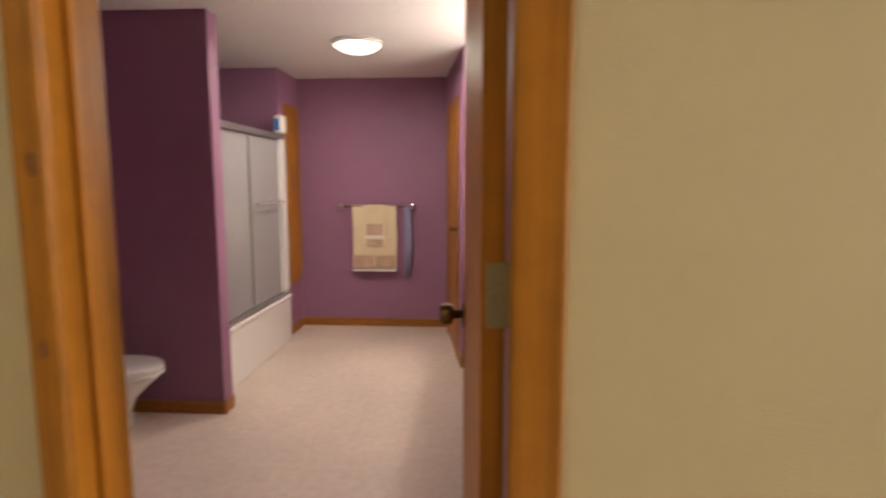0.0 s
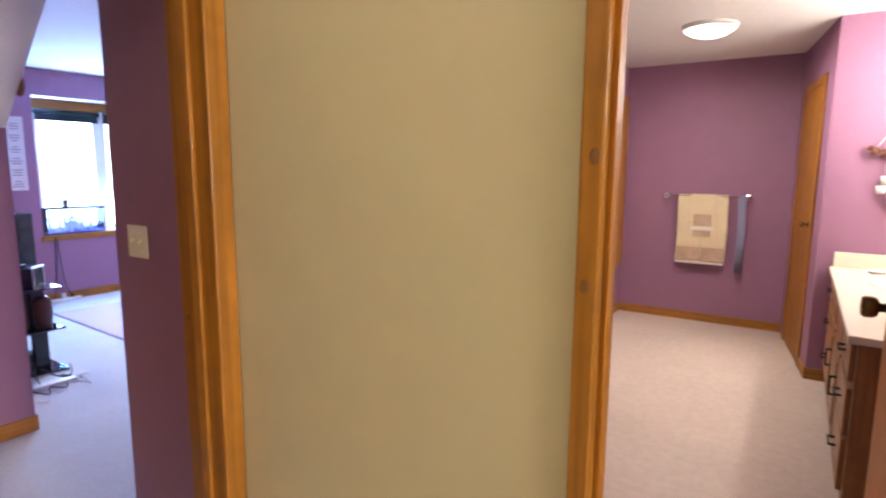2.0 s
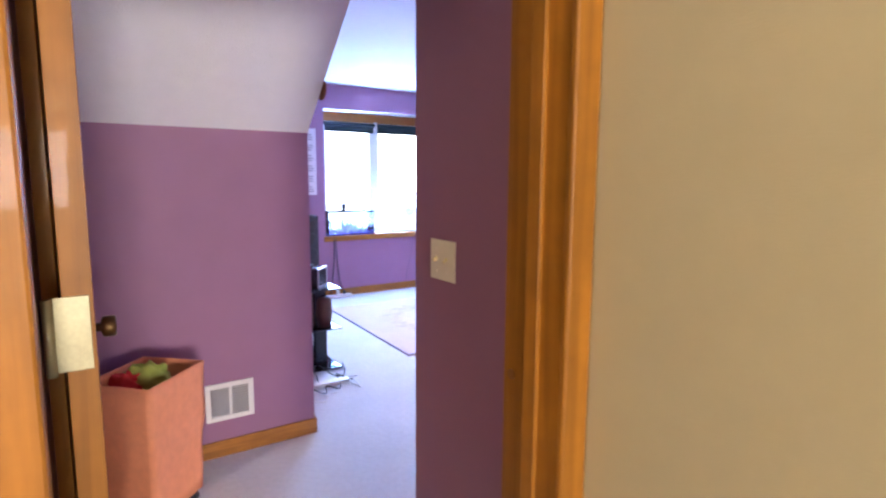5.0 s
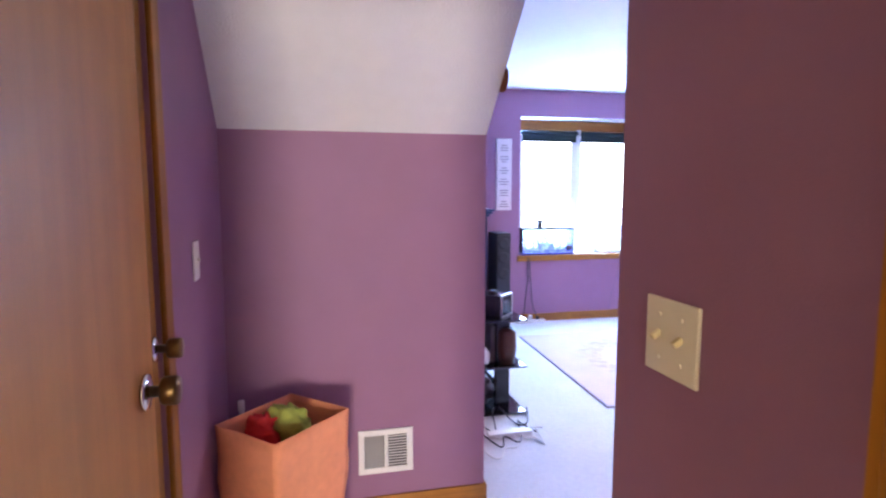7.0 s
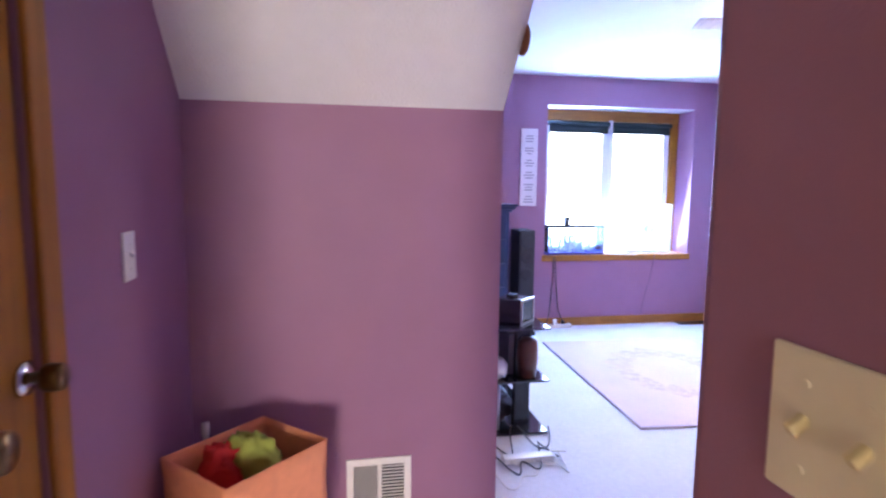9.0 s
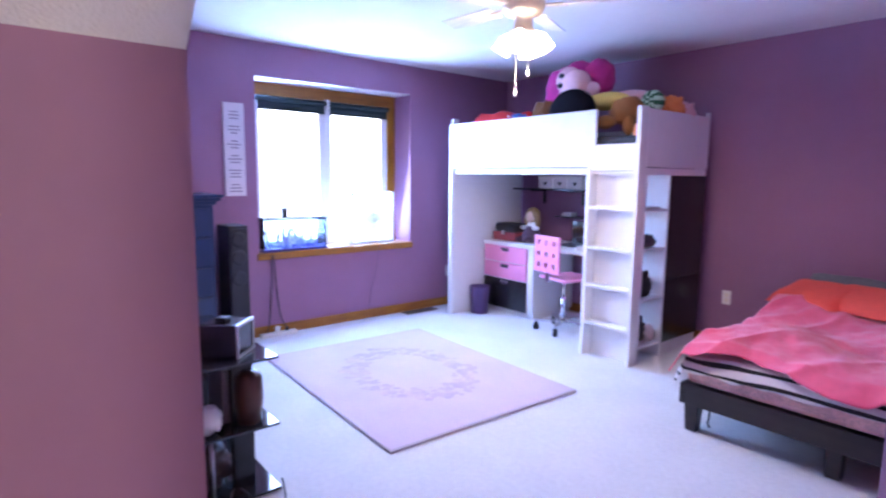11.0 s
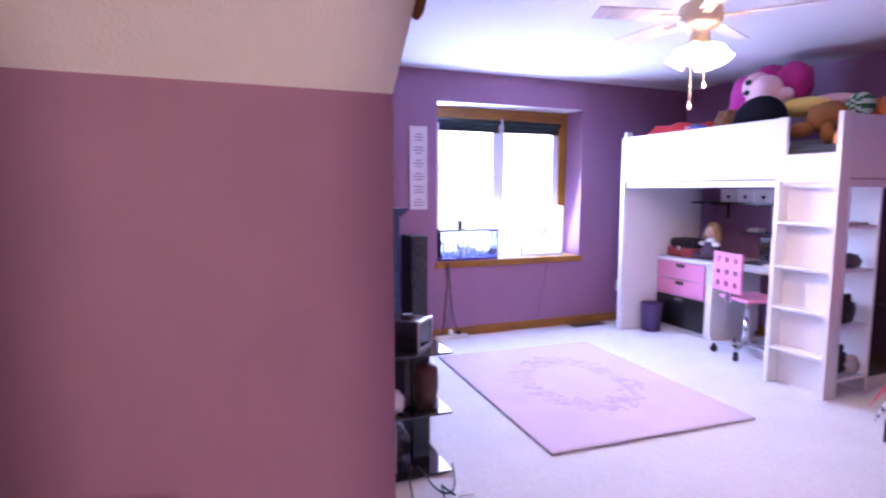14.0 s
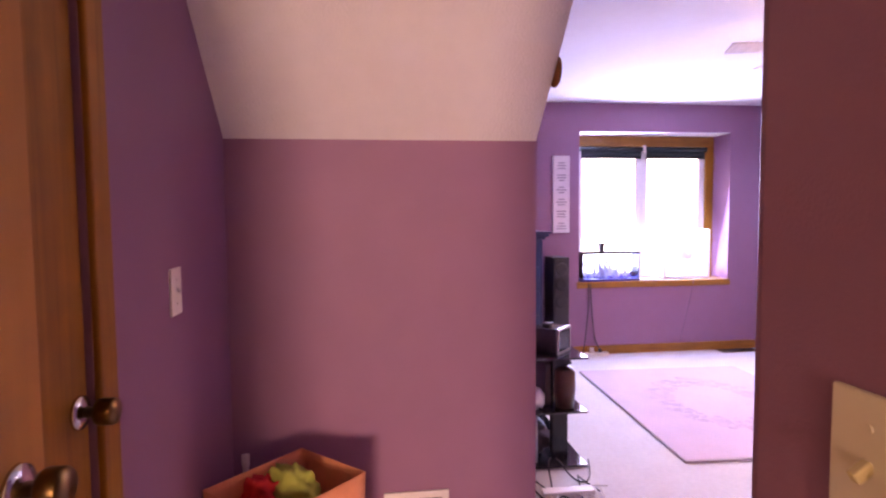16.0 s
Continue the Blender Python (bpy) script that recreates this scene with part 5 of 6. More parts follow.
for k in range(5):
    z0 = 0.09 + k * 0.212
    d = part("drawer", boxes(((DX, 1.21, z0), (DX + 0.016, 2.0, z0 + 0.195)), bevel=0.004), NAVYBLACK, dres)
    for y in (1.38, 1.83):
        bm = bmesh.new()
        lathe(bm, [(0.0, 0.0), (0.008, 0.0), (0.008, 0.012), (0.016, 0.018), (0.014, 0.028), (0.0, 0.03)], (DX + 0.016, y, z0 + 0.1), 16, "x")
        part("knob", bm, CHROME, d, "small metal knob", True)
spk = thing("tower_speaker", "tall black tower speaker on the carpet", "speaker", (-6.2, 2.24, 0))
part("cabinet", boxes(((-6.40, 2.185, 0.03), (-6.14, 2.335, 0.985)), bevel=0.006), BLACKMATT, spk)
part("plinth", boxes(((-6.42, 2.165, 0), (-6.12, 2.355, 0.03)), bevel=0.004), BLACK, spk)
part("grille", boxes(((-6.14, 2.195, 0.08), (-6.130, 2.325, 0.965)), bevel=0.004), BLACKMATT, spk)
for z in (0.88, 0.74, 0.58):
    bm = bmesh.new()
    lathe(bm, [(0.0, 0.004), (0.03, 0.001), (0.055, 0.006), (0.06, 0.0)], (-6.1305, 2.26, z), 20, "x")
    part("driver", bm, BLACKMATT, spk, "", True)

poster = thing("wall_plaque", "tall narrow pale plaque with rows of print", "wall art", (XW, 2.36, 1.57))
part("board", boxes(((XW, 2.275, 1.20), (XW + 0.02, 2.44, 1.935)), bevel=0.003), CARD, poster)
random.seed(3)
for r in range(6):
    z = 1.86 - r * 0.115
    for q in range(3):
        w = random.uniform(0.05, 0.11)
        part("print_bar", boxes(((XW + 0.02, 2.357 - w / 2, z - q * 0.026), (XW + 0.0212, 2.357 + w / 2, z - q * 0.026 + 0.011))), INK, poster)

# window sill: aquarium and box fan
tank = thing("aquarium", "small glass aquarium with blue gravel on the sill", "aquarium", (-6.58, 2.9, Z0))
AX0, AX1, AY0, AY1 = -6.68, -6.46, 2.585, 3.17
for lo, hi in (((AX0, AY0, Z0 + 0.012), (AX0 + 0.005, AY1, Z0 + 0.27)), ((AX1 - 0.005, AY0, Z0 + 0.012), (AX1, AY1, Z0 + 0.27)), ((AX0, AY0, Z0 + 0.012), (AX1, AY0 + 0.005, Z0 + 0.27)), ((AX0, AY1 - 0.005, Z0 + 0.012), (AX1, AY1, Z0 + 0.27))):
    p = part("pane", boxes((lo, hi)), TANKGLASS, tank)
    p.visible_shadow = False
part("base_trim", boxes(((AX0 - 0.004, AY0 - 0.004, Z0 + 0.001), (AX1 + 0.004, AY1 + 0.004, Z0 + 0.02)), bevel=0.002), mat("violet_plastic", (0.05, 0.03, 0.20), 0.4), tank, "dark violet base rim")
part("lid_rim", boxes(((AX0 - 0.004, AY0 - 0.004, Z0 + 0.27), (AX1 + 0.004, AY0 + 0.008, Z0 + 0.285)), ((AX0 - 0.004, AY1 - 0.008, Z0 + 0.27), (AX1 + 0.004, AY1 + 0.004, Z0 + 0.285)), ((AX0 - 0.004, AY0 + 0.008, Z0 + 0.27), (AX0 + 0.008, AY1 - 0.008, Z0 + 0.285)), ((AX1 - 0.008, AY0 + 0.008, Z0 + 0.27), (AX1 + 0.004, AY1 - 0.008, Z0 + 0.285)), bevel=0.002), BLACKMATT, tank, "thin black top rim")
bm = bmesh.new()
random.seed(11)
for i in range(160):
    ball(bm, (random.uniform(AX0 + 0.015, AX1 - 0.015), random.uniform(AY0 + 0.015, AY1 - 0.015), Z0 + 0.026 + random.uniform(0, 0.02)), random.uniform(0.007, 0.012), (1, 1, 0.8), 6, 4)
part("gravel", bm, mat("blue_gravel", (0.16, 0.15, 0.55), 0.5, vary=0.3, scale=40), tank, "blue violet gravel", True)
for i in range(14):
    y, x = random.uniform(AY0 + 0.03, AY1 - 0.03), random.uniform(AX0 + 0.04, AX1 - 0.03)
    h = random.uniform(0.06, 0.17)
    bm = bmesh.new()
    for q in range(5):
        ball(bm, (x + random.uniform(-0.01, 0.01), y + random.uniform(-0.012, 0.012), Z0 + 0.045 + h * q / 5), 0.016, (0.5, 1.0, 1.5), 8, 6)
    part("water_plant", bm, GLAREPLANT, tank, "", True)
part("light_hood", boxes(((-6.60, 2.80, Z0 + 0.285), (-6.54, 2.84, Z0 + 0.36)), ((-6.62, 2.74, Z0 + 0.36), (-6.52, 2.95, Z0 + 0.372)), bevel=0.003), BLACKMATT, tank, "small clip-on lamp")
bfan = thing("box_fan", "white plastic box fan standing on the sill", "fan", (-6.58, 3.72, Z0))
f0, f1, fz0, fz1 = 3.47, 3.965, Z0 + 0.004, Z0 + 0.50
for lo, hi in (((-6.64, f0, fz0), (-6.54, f0 + 0.03, fz1)), ((-6.64, f1 - 0.03, fz0), (-6.54, f1, fz1)), ((-6.64, f0 + 0.03, fz0), (-6.54, f1 - 0.03, fz0 + 0.03)), ((-6.64, f0 + 0.03, fz1 - 0.03), (-6.54, f1 - 0.03, fz1))):
    part("housing", boxes((lo, hi), bevel=0.006), MILKY, bfan)
fc = ((f0 + f1) / 2, (fz0 + fz1) / 2)
for r in (0.05, 0.066, 0.082, 0.098, 0.114, 0.130, 0.146, 0.162, 0.178, 0.194, 0.210, 0.222):
    pts = [(-6.542, fc[0] + r * math.cos(q * math.pi / 16), fc[1] + r * math.sin(q * math.pi / 16)) for q in range(33)]
    tube("grille_ring", pts, 0.003, MILKY, bfan, smooth_curve=False)
for q in range(24):
    a = q * math.pi / 12
    tube("grille_spoke", [(-6.541, fc[0] + 0.05 * math.cos(a), fc[1] + 0.05 * math.sin(a)), (-6.541, fc[0] + 0.222 * math.cos(a), fc[1] + 0.222 * math.sin(a))], 0.0025, MILKY, bfan, smooth_curve=False)
bm = bmesh.new()
cyl(bm, (-6.60, fc[0], fc[1]), 0.05, 0.06, "x", 24)
part("hub", bm, MILKY, bfan, "", True)
for q in range(5):
    bm = bmesh.new()
    box(bm, (-0.003, 0.04, -0.05), (0.003, 0.205, 0.05), bevel=0.002)
    bmesh.ops.transform(bm, verts=bm.verts, matrix=Matrix.Translation((-6.58, fc[0], fc[1])) @ Matrix.Rotation(q * 2 * math.pi / 5, 4, "X") @ Matrix.Rotation(0.5, 4, "Y"))
    part("blade", bm, MILKY, bfan)
sp_ = thing("paper_stack", "small white papers lying on the sill", "papers", (-6.5, 3.3, Z0))
part("sheet", boxes(((-6.58, 3.22, Z0 + 0.001), (-6.44, 3.40, Z0 + 0.012)), bevel=0.001), CREAMBOX, sp_)

reg = thing("floor_register", "dark metal floor register by the window wall", "vent", (-6.36, 4.16, 0))
part("frame", boxes(((-6.42, 3.97, 0.001), (-6.30, 4.36, 0.006)), bevel=0.001), BRASS, reg)
# raised dark strips imitate the shade in the register slots
for i in range(16):
    part("slot", boxes(((-6.405, 3.985 + i * 0.023, 0.0062), (-6.315, 3.995 + i * 0.023, 0.0068))), DUCTSHADE, reg)


def outlet(origin, normal, label):
    o = thing("outlet", label, "outlet", origin)
    x, y, z = origin
    if normal == "x":
        part("plate", boxes(((x, y - 0.035, z - 0.058), (x + 0.005, y + 0.035, z + 0.058)), bevel=0.002), PLASTIC, o)
        for s in (-0.022, 0.022):
            part("socket", boxes(((x + 0.005, y - 0.014, z + s - 0.014), (x + 0.0065, y + 0.014, z + s + 0.014)), bevel=0.0006), IVORY, o)
    else:
        part("plate", boxes(((x - 0.035, y - 0.005, z - 0.058), (x + 0.035, y, z + 0.058)), bevel=0.002), PLASTIC, o)
        for s in (-0.022, 0.022):
            part("socket", boxes(((x - 0.014, y - 0.0065, z + s - 0.014), (x + 0.014, y - 0.005, z + s + 0.014)), bevel=0.0006), IVORY, o)


outlet((XW, 4.61, 0.37), "x", "white duplex outlet by the loft bed")
outlet((-3.88, YN, 0.41), "y", "white duplex outlet beside the low bed")
strip = thing("power_strip", "white power strip with plugs on the carpet", "power strip", (-6.38, 2.66, 0))
part("body", boxes(((-6.41, 2.50, 0.001), (-6.355, 2.82, 0.035)), bevel=0.006), PLASTIC, strip)
part("plug", boxes(((-6.40, 2.63, 0.035), (-6.365, 2.67, 0.085)), bevel=0.006), PLASTIC, strip, "white plug")
part("plug", boxes(((-6.40, 2.72, 0.035), (-6.37, 2.75, 0.07)), bevel=0.005), BLACKMATT, strip, "black plug")
for k, (a, b) in enumerate((((2.63, Z0), (2.56, 0.02)), ((2.65, Z0), (2.73, 0.07)))):
    c = tagged(new("cable"), "thin dark cable hanging from the sill", "cable")
    tube("cord", [(XW + 0.025, a[0], Z0 - 0.02), (XW + 0.026, a[0] + 0.01, 0.5), (XW + 0.03, a[0] - 0.02 + 0.05 * k, 0.28), (XW + 0.05, (a[0] + b[0]) / 2, 0.14), (XW + 0.06, b[0], b[1])], 0.005, CABLE, c)
c = tagged(new("cable"), "faint pale cord below the sill", "cable")
tube("cord", [(XW + 0.022, 3.72, Z0 - 0.01), (XW + 0.006, 3.70, 0.5), (XW + 0.006, 3.64, 0.3), (XW + 0.015, 3.60, 0.1)], 0.0025, mat("violet_cord", (0.2, 0.12, 0.2), 0.6), c)
c = tagged(new("cable"), "tangle of grey cords on the carpet", "cable")
random.seed(9)
for k in range(4):
    pts = [(-3.75 - 0.1 * k, 1.28 + 0.03 * k, 0.008)]
    for q in range(9):
        pts.append((pts[0][0] + random.uniform(-0.22, 0.24), 1.30 + 0.05 * q + random.uniform(-0.05, 0.05), 0.008 + 0.004 * k + random.uniform(0, 0.004)))
    tube("cord", pts, 0.0045, CABLE if k % 2 else PLASTIC, c)
strip2 = thing("power_strip", "white power strip beside the stand", "power strip", (-3.8, 1.45, 0))
part("body", boxes(((-3.86, 1.36, 0.001), (-3.80, 1.62, 0.032)), bevel=0.006), PLASTIC, strip2)


# ---- bathroom ----
tub = thing("bathtub", "white apron-front bathtub behind shower doors", "bathtub", (-1.6, 4.37, 0))
TUBX = -1.225
part("apron", boxes(((TUBX - 0.04, 3.602, 0.003), (TUBX, 5.138, 0.40)), bevel=0.012), PORCELAIN, tub)
part("rim", boxes(((TUBX - 0.10, 3.602, 0.40), (TUBX + 0.012, 5.138, 0.44)), ((BW + 0.005, 3.602, 0.40), (BW + 0.08, 5.138, 0.44)), bevel=0.012), PORCELAIN, tub)
part("basin", boxes(((BW + 0.005, 3.602, 0.06), (TUBX - 0.045, 5.138, 0.09))), PORCELAIN, tub)
part("surround", boxes(((BW + 0.002, 3.602, 0.44), (BW + 0.01, 5.138, 1.95))), PORCELAIN, tub, "white wall surround")
shower = thing("shower_door", "framed frosted sliding shower doors on the tub", "shower door", (TUBX, 4.37, 0.44))
SZ = 1.86
part("top_rail", boxes(((TUBX - 0.06, 3.602, SZ - 0.045), (TUBX - 0.005, 5.138, SZ)), bevel=0.005), ALU, shower)
part("bottom_track", boxes(((TUBX - 0.06, 3.602, 0.441), (TUBX - 0.005, 5.138, 0.47)), bevel=0.004), ALU, shower)
for y, w in ((3.602, 0.036), (5.02, 0.116)):
    part("side_channel", boxes(((TUBX - 0.06, y, 0.47), (TUBX - 0.005, y + w, SZ - 0.045)), bevel=0.004), PORCELAIN if w > 0.1 else ALU, shower, "wide white wall channel" if w > 0.1 else "")
for x, y0, y1 in ((TUBX - 0.05, 3.64, 4.42), (TUBX - 0.0435, 4.40, 5.10)):
    p = part("panel", boxes(((x, y0, 0.475), (x + 0.006, y1, SZ - 0.05))), FROST, shower, "frosted glass panel")
    part("panel_frame", boxes(((x - 0.004, y0, 0.475), (x + 0.008, y0 + 0.004, SZ - 0.05)), ((x - 0.004, y1 - 0.004, 0.475), (x + 0.008, y1, SZ - 0.05)), bevel=0.001), FROST, p)
bm = bmesh.new()
cyl(bm, (TUBX + 0.02, 4.40, 1.28), 0.008, 0.6, "y", 12)
part("towel_rail", bm, ALU, shower, "", True)
rad = thing("shower_radio", "small white and dark radio hung on the door frame", "radio", (TUBX, 4.98, 1.9))
part("case", boxes(((TUBX - 0.05, 4.98, SZ + 0.001), (TUBX + 0.03, 5.09, SZ + 0.16)), bevel=0.02), PLASTIC, rad)
part("face", boxes(((TUBX - 0.045, 4.975, SZ + 0.03), (TUBX - 0.0, 4.981, SZ + 0.13)), bevel=0.002), BLUE, rad, "dark blue face")

wc = thing("toilet", "white porcelain toilet beside the tub partition", "toilet", (-1.55, 3.10, 0))
TM = Matrix.Translation((-1.67, 3.14, -0.025))
bm = bmesh.new()
prof = [(0.04, 0.12, 0.025), (0.04, 0.12, 0.06), (0.05, 0.115, 0.14), (0.11, 0.14, 0.25), (0.23, 0.18, 0.36), (0.265, 0.19, 0.395)]
prev = None
for a, b, z in prof:
    ring = [bm.verts.new(((a if math.cos(q * math.pi / 16) > 0 else 0.20) * math.cos(q * math.pi / 16) + 0.10, b * math.sin(q * math.pi / 16), z + 0.003)) for q in range(32)]
    if prev:
        for q in range(32):
            bm.faces.new((prev[q], prev[(q + 1) % 32], ring[(q + 1) % 32], ring[q]))
    else:
        bm.faces.new(ring)
    prev = ring
bm.faces.new(prev)
bmesh.ops.transform(bm, verts=bm.verts, matrix=TM)
part("bowl", bm, PORCELAIN, wc, "", True)
for nm, z0, z1, g in (("seat", 0.403, 0.422, 0.0), ("lid", 0.427, 0.448, 0.0)):
    bm = bmesh.new()
    lower = [bm.verts.new(((0.275 if math.cos(q * math.pi / 16) > 0 else 0.20) * math.cos(q * math.pi / 16) + 0.10, 0.195 * math.sin(q * math.pi / 16), z0)) for q in range(32)]
    f = bm.faces.new(lower)
    ext = bmesh.ops.extrude_face_region(bm, geom=[f])
    bmesh.ops.translate(bm, verts=[e for e in ext["geom"] if isinstance(e, bmesh.types.BMVert)], vec=(0, 0, z1 - z0))
    bmesh.ops.transform(bm, verts=bm.verts, matrix=TM)
    part(nm, bm, PORCELAIN, wc)
part("tank", boxes(((-1.985, 2.90, 0.40), (-1.76, 3.34, 0.76)), bevel=0.02), PORCELAIN, wc)
part("tank_lid", boxes(((-1.99, 2.885, 0.76), (-1.75, 3.355, 0.795)), bevel=0.012), PORCELAIN, wc)

van = thing("vanity", "oak vanity cabinet with panel doors and drawers", "vanity", (0.8, 3.6, 0))
VX, VY0, VY1 = 0.455, 2.55, 4.445
part("body", boxes(((VX + 0.02, VY0, 0.10), (BE - 0.002, VY1, 0.78)), bevel=0.002), VANITYWOOD, van)
part("toe_kick", boxes(((VX + 0.08, VY0, 0.003), (BE - 0.002, VY1, 0.10))), ESPRESSO, van)
for i, (a, b) in enumerate(((4.02, 4.42), (3.60, 3.98), (3.10, 3.56), (2.60, 3.06))):
    if i in (1, 2):
        d = part("door", boxes(((VX, a, 0.14), (VX + 0.02, b, 0.58)), bevel=0.003), VANITYWOOD, van)
        part("raised_panel", boxes(((VX - 0.006, a + 0.06, 0.20), (VX, b - 0.06, 0.52)), bevel=0.004), VANITYWOOD, d)
        part("pull", boxes(((VX - 0.03, a + 0.03, 0.36), (VX - 0.022, a + 0.04, 0.46)), ((VX - 0.03, a + 0.03, 0.36), (VX, a + 0.04, 0.37)), ((VX - 0.03, a + 0.03, 0.45), (VX, a + 0.04, 0.46)), bevel=0.001), BLACKMATT, d, "black bar pull")
        part("false_front", boxes(((VX, a, 0.61), (VX + 0.02, b, 0.76)), bevel=0.003), VANITYWOOD, van)
    else:
        for z0, z1 in ((0.14, 0.36), (0.38, 0.58), (0.61, 0.76)):
            d = part("drawer", boxes(((VX, a, z0), (VX + 0.02, b, z1)), bevel=0.003), VANITYWOOD, van)
            m_ = (a + b) / 2
            part("pull", boxes(((VX - 0.03, m_ - 0.05, (z0 + z1) / 2), (VX - 0.022, m_ + 0.05, (z0 + z1) / 2 + 0.01)), ((VX - 0.03, m_ - 0.05, (z0 + z1) / 2), (VX, m_ - 0.04, (z0 + z1) / 2 + 0.01)), ((VX - 0.03, m_ + 0.04, (z0 + z1) / 2), (VX, m_ + 0.05, (z0 + z1) / 2 + 0.01)), bevel=0.001), BLACKMATT, d, "black bar pull")
vt = thing("countertop", "cream cultured marble vanity top with sink", "countertop", (0.78, 3.5, 0.78))
part("slab", boxes(((VX - 0.02, VY0 - 0.02, 0.781), (BE - 0.002, VY1, 0.815)), bevel=0.006), MARBLE, vt)
part("backsplash", boxes(((BE - 0.022, VY0, 0.815), (BE - 0.002, VY1 - 0.022, 0.915)), bevel=0.003), MARBLE, vt)
part("side_splash", boxes(((VX + 0.0, VY1 - 0.02, 0.815), (BE - 0.024, VY1, 0.915)), bevel=0.003), MARBLE, vt)
bm = bmesh.new()
lathe(bm, [(0.20, 0.004), (0.195, 0.012), (0.18, 0.010), (0.15, 0.005), (0.0, 0.003)], (0, 0, 0), 32)
bmesh.ops.transform(bm, verts=bm.verts, matrix=Matrix.Translation((0.77, 3.86, 0.815)) @ Matrix.Diagonal((0.85, 1.1, 1, 1)))
part("sink_rim", bm, PORCELAIN, vt, "white oval basin", True)
fau = thing("faucet", "chrome two-handle faucet on the vanity top", "faucet", (0.99, 3.86, 0.815))
bm = bmesh.new()
cyl(bm, (1.0, 3.86, 0.816), 0.02, 0.07, "z", 16)
box(bm, (0.86, 3.848, 0.875), (1.01, 3.872, 0.895), bevel=0.006)
part("spout", bm, CHROME, fau, "", True)
for s in (-0.1, 0.1):
    bm = bmesh.new()
    lathe(bm, [(0.0, 0.0), (0.024, 0.0), (0.02, 0.03), (0.026, 0.05), (0.02, 0.065), (0.0, 0.068)], (1.0, 3.86 + s, 0.816), 16)
    part("handle", bm, CHROME, fau, "", True)
soap = thing("soap_dish", "small white soap dish on the vanity top", "soap dish", (0.66, 4.28, 0.815))
bm = bmesh.new()
lathe(bm, [(0.0, 0.0), (0.045, 0.0), (0.06, 0.018), (0.055, 0.018), (0.04, 0.006), (0.0, 0.005)], (0.68, 4.28, 0.816), 20)
part("dish", bm, PORCELAIN, soap, "", True)

mir = thing("mirror", "frameless wall mirror above the vanity", "mirror", (BE, 3.5, 1.4))
part("glass", boxes(((BE - 0.008, 2.7, 0.95), (BE - 0.002, 4.38, 1.85))), MIRROR, mir)
vl = thing("vanity_light", "brass strip vanity light with round bulbs", "wall light", (BE, 3.7, 2.02))
part("strip", boxes(((BE - 0.03, 3.25, 1.97), (BE - 0.002, 4.15, 2.07)), bevel=0.006), BRASS, vl)
for i in range(5):
    bm = bmesh.new()
    ball(bm, (BE - 0.075, 3.34 + 0.18 * i, 2.02), 0.045, (1, 1, 1), 16, 12)
    part("bulb", bm, GLOW, vl, "lit round bulb", True)
bl_ = thing("ceiling_light", "round flush ceiling light, lit", "ceiling light", (-0.39, 4.28, H))
bm = bmesh.new()
lathe(bm, [(0.0, 0.0), (0.18, 0.0), (0.18, -0.02), (0.165, -0.03), (0.0, -0.03)], (-0.39, 4.28, H), 36)
part("pan", bm, PLASTIC, bl_, "white metal pan", True)
bm = bmesh.new()
lathe(bm, [(0.0, -0.085), (0.06, -0.08), (0.12, -0.062), (0.16, -0.035), (0.165, -0.028), (0.0, -0.028)], (-0.39, 4.28, H), 36)
part("diffuser", bm, GLOWB, bl_, "lit frosted dome", True)
for at in ((-0.5, -0.4),):
    hl = thing("ceiling_light", "round flush hall ceiling light, lit", "ceiling light", (at[0], at[1], H))
    bm = bmesh.new()
    lathe(bm, [(0.0, 0.0), (0.16, 0.0), (0.16, -0.03), (0.0, -0.03)], (at[0], at[1], H), 32)
    part("pan", bm, BRASS, hl, "brass pan", True)
    bm = bmesh.new()
    lathe(bm, [(0.0, -0.085), (0.06, -0.08), (0.12, -0.062), (0.15, -0.032), (0.0, -0.031)], (at[0], at[1], H), 32)
    part("diffuser", bm, GLOWB, hl, "lit frosted dome", True)

bar = thing("towel_bar", "chrome towel bar on the purple wall", "towel bar", (-0.53, BN, 1.21))
bm = bmesh.new()
cyl(bm, (-0.86, BN - 0.06, 1.21), 0.009, 0.70, "x", 14)
part("rod", bm, CHROME, bar, "", True)
for x in (-0.86, -0.16):
    part("bracket", boxes(((x - 0.022, BN - 0.07, 1.185), (x + 0.022, BN, 1.235)), bevel=0.006), CHROME, bar)


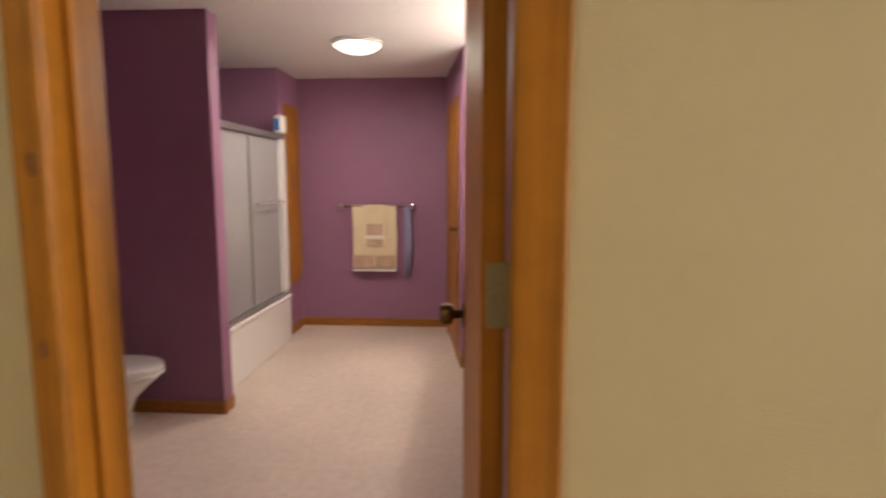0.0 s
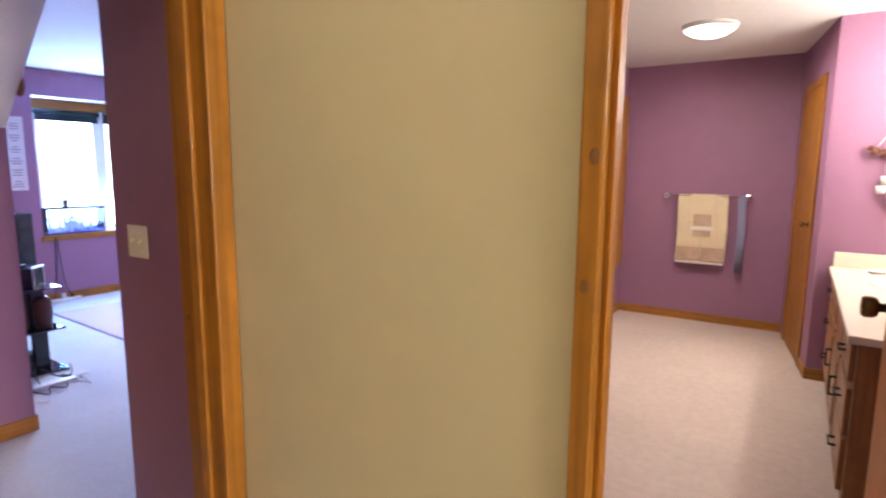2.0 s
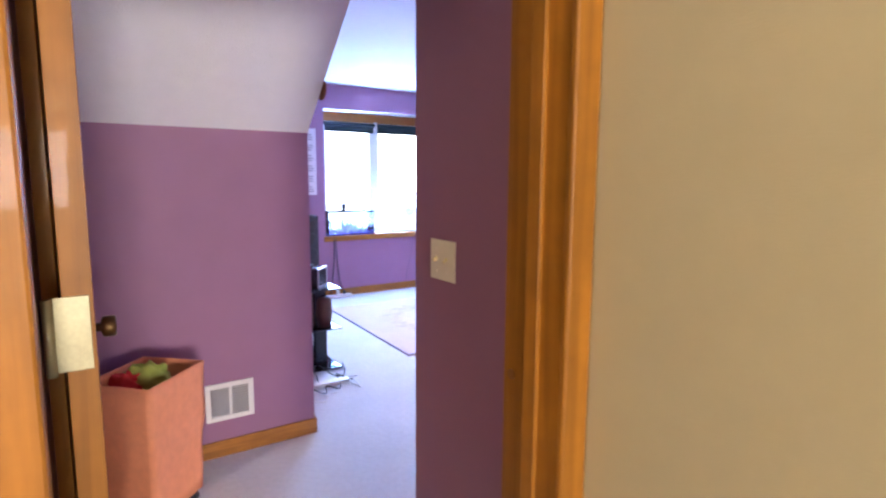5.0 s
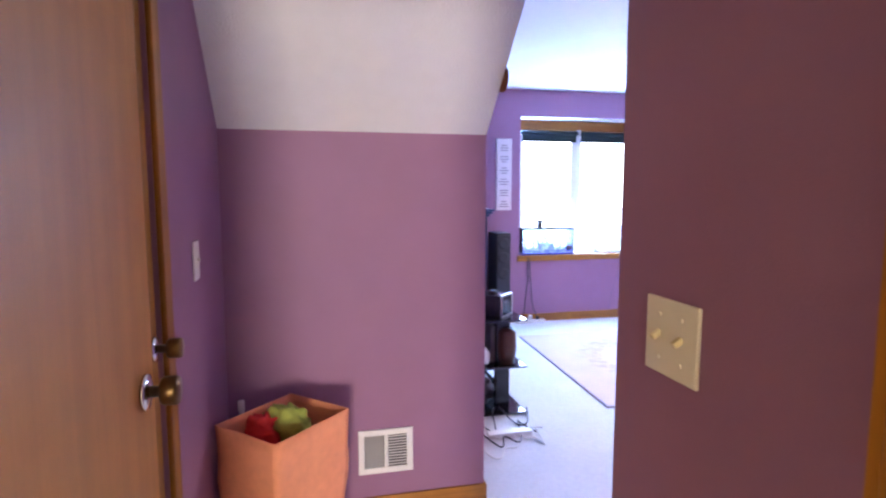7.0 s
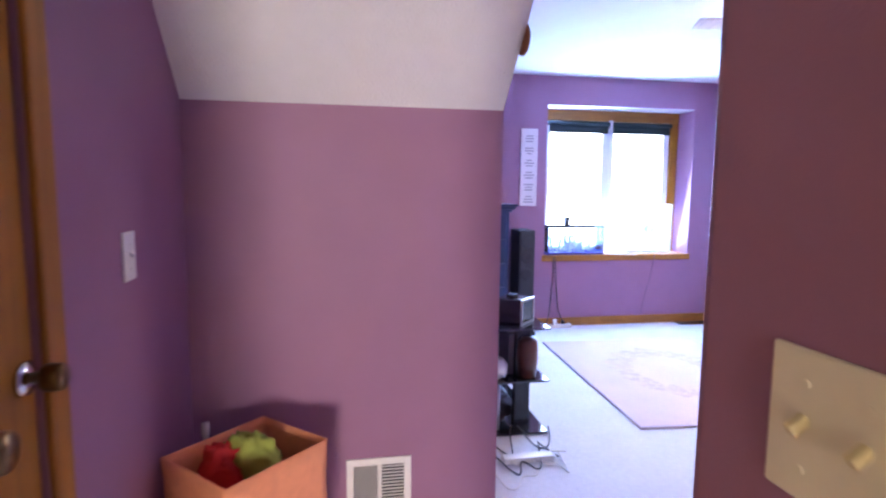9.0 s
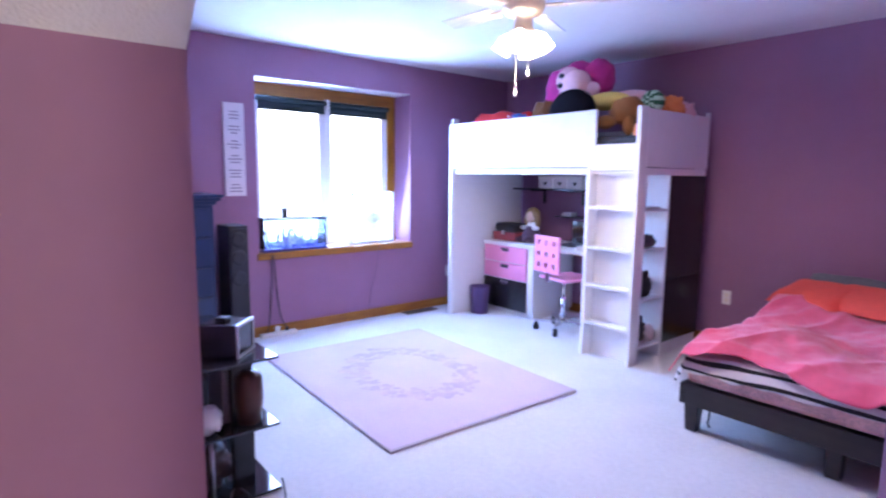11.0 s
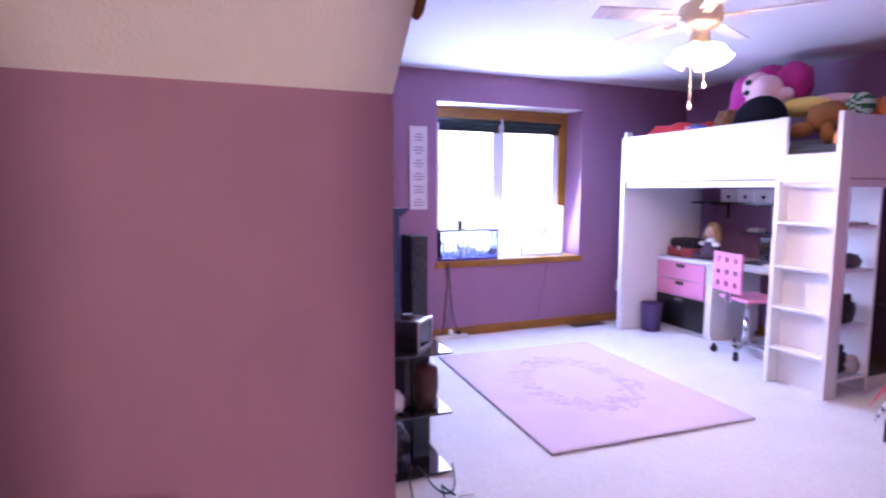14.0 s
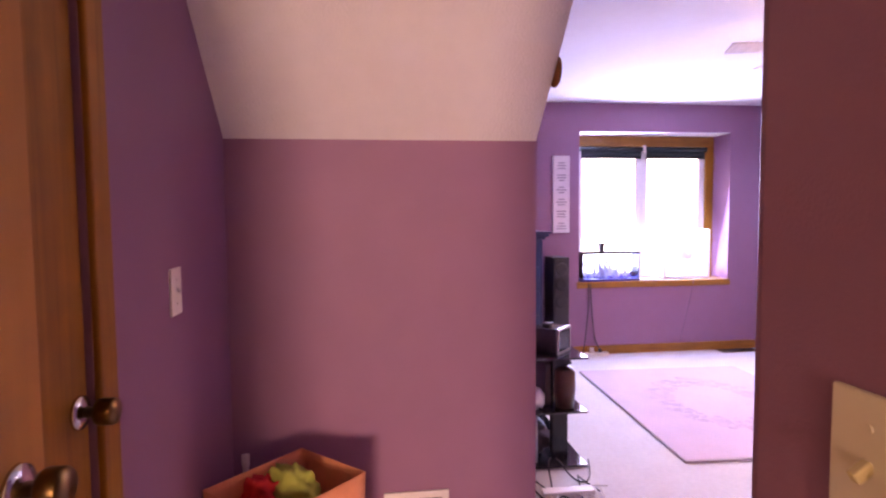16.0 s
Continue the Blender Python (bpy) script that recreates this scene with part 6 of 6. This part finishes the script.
def towel(label, x0, x1, z0, y_out, material, bands=()):
    t = thing("towel", label, "towel", ((x0 + x1) / 2, BN - 0.06, 1.22))
    n = 28
    bm = bmesh.new()
    rows_ = [(BN - 0.046, z0 + 0.05), (BN - 0.044, 0.9), (BN - 0.045, 1.2), (BN - 0.06, 1.226), (BN - 0.075, 1.2), (BN - y_out, 1.0), (BN - y_out - 0.004, 0.8), (BN - y_out, z0)]
    grid = []
    for y, z in rows_:
        grid.append([bm.verts.new((x0 + (x1 - x0) * i / n + 0.004 * math.sin(z * 9), y + 0.005 * noise.noise(Vector((i * 0.5, z * 2, x0))) * (1 if z < 1.1 else 0.2), z)) for i in range(n + 1)])
    for a, b in zip(grid, grid[1:]):
        for i in range(n):
            bm.faces.new((a[i], a[i + 1], b[i + 1], b[i]))
    bmesh.ops.recalc_face_normals(bm, faces=bm.faces)
    bmesh.ops.solidify(bm, geom=bm.faces[:], thickness=0.007)
    part("cloth", bm, material, t, "", True)
    for a, b, za, zb_, m, lab in bands:
        bm = bmesh.new()
        box(bm, (a, BN - y_out - 0.0115, za), (b, BN - y_out - 0.0085, zb_), bevel=0.001)
        part("band", bm, m, t, lab)
    return t


towel("cream bath towel with brown striped border on the bar", -0.745, -0.315, 0.575, 0.083, TOWEL, ((-0.735, -0.535, 0.615, 0.735, TOWELB, "brown woven border"), (-0.52, -0.325, 0.615, 0.735, TOWELB, "brown woven border"), (-0.742, -0.318, 0.578, 0.598, PORCELAIN, "white hem")))
hand = thing("hand_towel", "small cream hand towel folded over the bath towel", "towel", (-0.55, BN - 0.1, 1.1))
part("cloth", boxes(((-0.632, BN - 0.108, 0.825), (-0.415, BN - 0.0965, 1.232)), bevel=0.004), TOWEL, hand)
part("band", boxes(((-0.60, BN - 0.1105, 0.935), (-0.445, BN - 0.1081, 1.045)), bevel=0.001), TOWELB, hand, "brown woven motif")
part("fringe", boxes(((-0.625, BN - 0.112, 0.902), (-0.422, BN - 0.1085, 0.926)), bevel=0.001), PORCELAIN, hand, "white edge")
part("band", boxes(((-0.60, BN - 0.1105, 0.835), (-0.445, BN - 0.1081, 0.895)), bevel=0.001), TOWELB, hand, "brown woven motif")
towel("thin faded blue towel hanging on the bar", -0.235, -0.172, 0.52, 0.082, TOWELBLUE)

pan = thing("wall_cabinet", "narrow oak wall cabinet recessed by the tub", "cabinet", (-1.28, 5.4, 1.3))
part("frame", boxes(((-1.284, 5.25, 0.50), (-1.255, 5.60, 2.15)), bevel=0.005), OAK, pan)
part("door", boxes(((-1.255, 5.28, 0.54), (-1.243, 5.57, 2.11)), bevel=0.004), OAK, pan)

deco = thing("wall_sconce", "berry garland rack with candle cups on pink wall", "wall decoration", (0.72, 4.45, 1.5))
bm = bmesh.new()
box(bm, (0.60, 4.425, 1.565), (0.90, 4.445, 1.59), bevel=0.004)
random.seed(21)
for i in range(16):
    ball(bm, (0.58 + 0.022 * i, 4.415 + random.uniform(-0.01, 0.01), 1.58 + random.uniform(-0.025, 0.04)), random.uniform(0.014, 0.026), (1, 0.8, 0.9), 8, 6)
part("garland", bm, mat("rust_berries", (0.10, 0.026, 0.012), 0.6, vary=0.4, scale=60), deco, "rust brown berry garland", True)
tube("scroll", [(0.62, 4.44, 1.60), (0.66, 4.43, 1.68), (0.74, 4.43, 1.70), (0.80, 4.43, 1.64), (0.86, 4.43, 1.66), (0.88, 4.44, 1.60)], 0.004, ALU, deco)
for k, (x, z) in enumerate(((0.68, 1.46), (0.72, 1.34), (0.66, 1.40))):
    bm = bmesh.new()
    lathe(bm, [(0.0, 0.0), (0.022, 0.0), (0.03, 0.05), (0.027, 0.05), (0.02, 0.006), (0.0, 0.005)], (x, 4.415, z - 0.09), 16)
    part("cup", bm, PLASTIC, deco, "pale glass cup", True)
    tube("wire", [(x, 4.43, 1.57), (x + 0.02, 4.42, 1.5), (x, 4.415, z - 0.04)], 0.002, ALU, deco)
cand = thing("candle_holder", "yellow jar candle on a small wall bracket", "candle", (0.80, 4.42, 1.2))
bm = bmesh.new()
lathe(bm, [(0.0, 0.0), (0.035, 0.0), (0.038, 0.10), (0.03, 0.11), (0.0, 0.11)], (0.80, 4.405, 1.20), 18)
part("jar", bm, mat("yellow_wax", (0.78, 0.46, 0.10), 0.4), cand, "", True)
part("bracket", boxes(((0.76, 4.365, 1.185), (0.84, 4.449, 1.199)), ((0.775, 4.435, 1.08), (0.825, 4.449, 1.185)), bevel=0.003), ALU, cand)
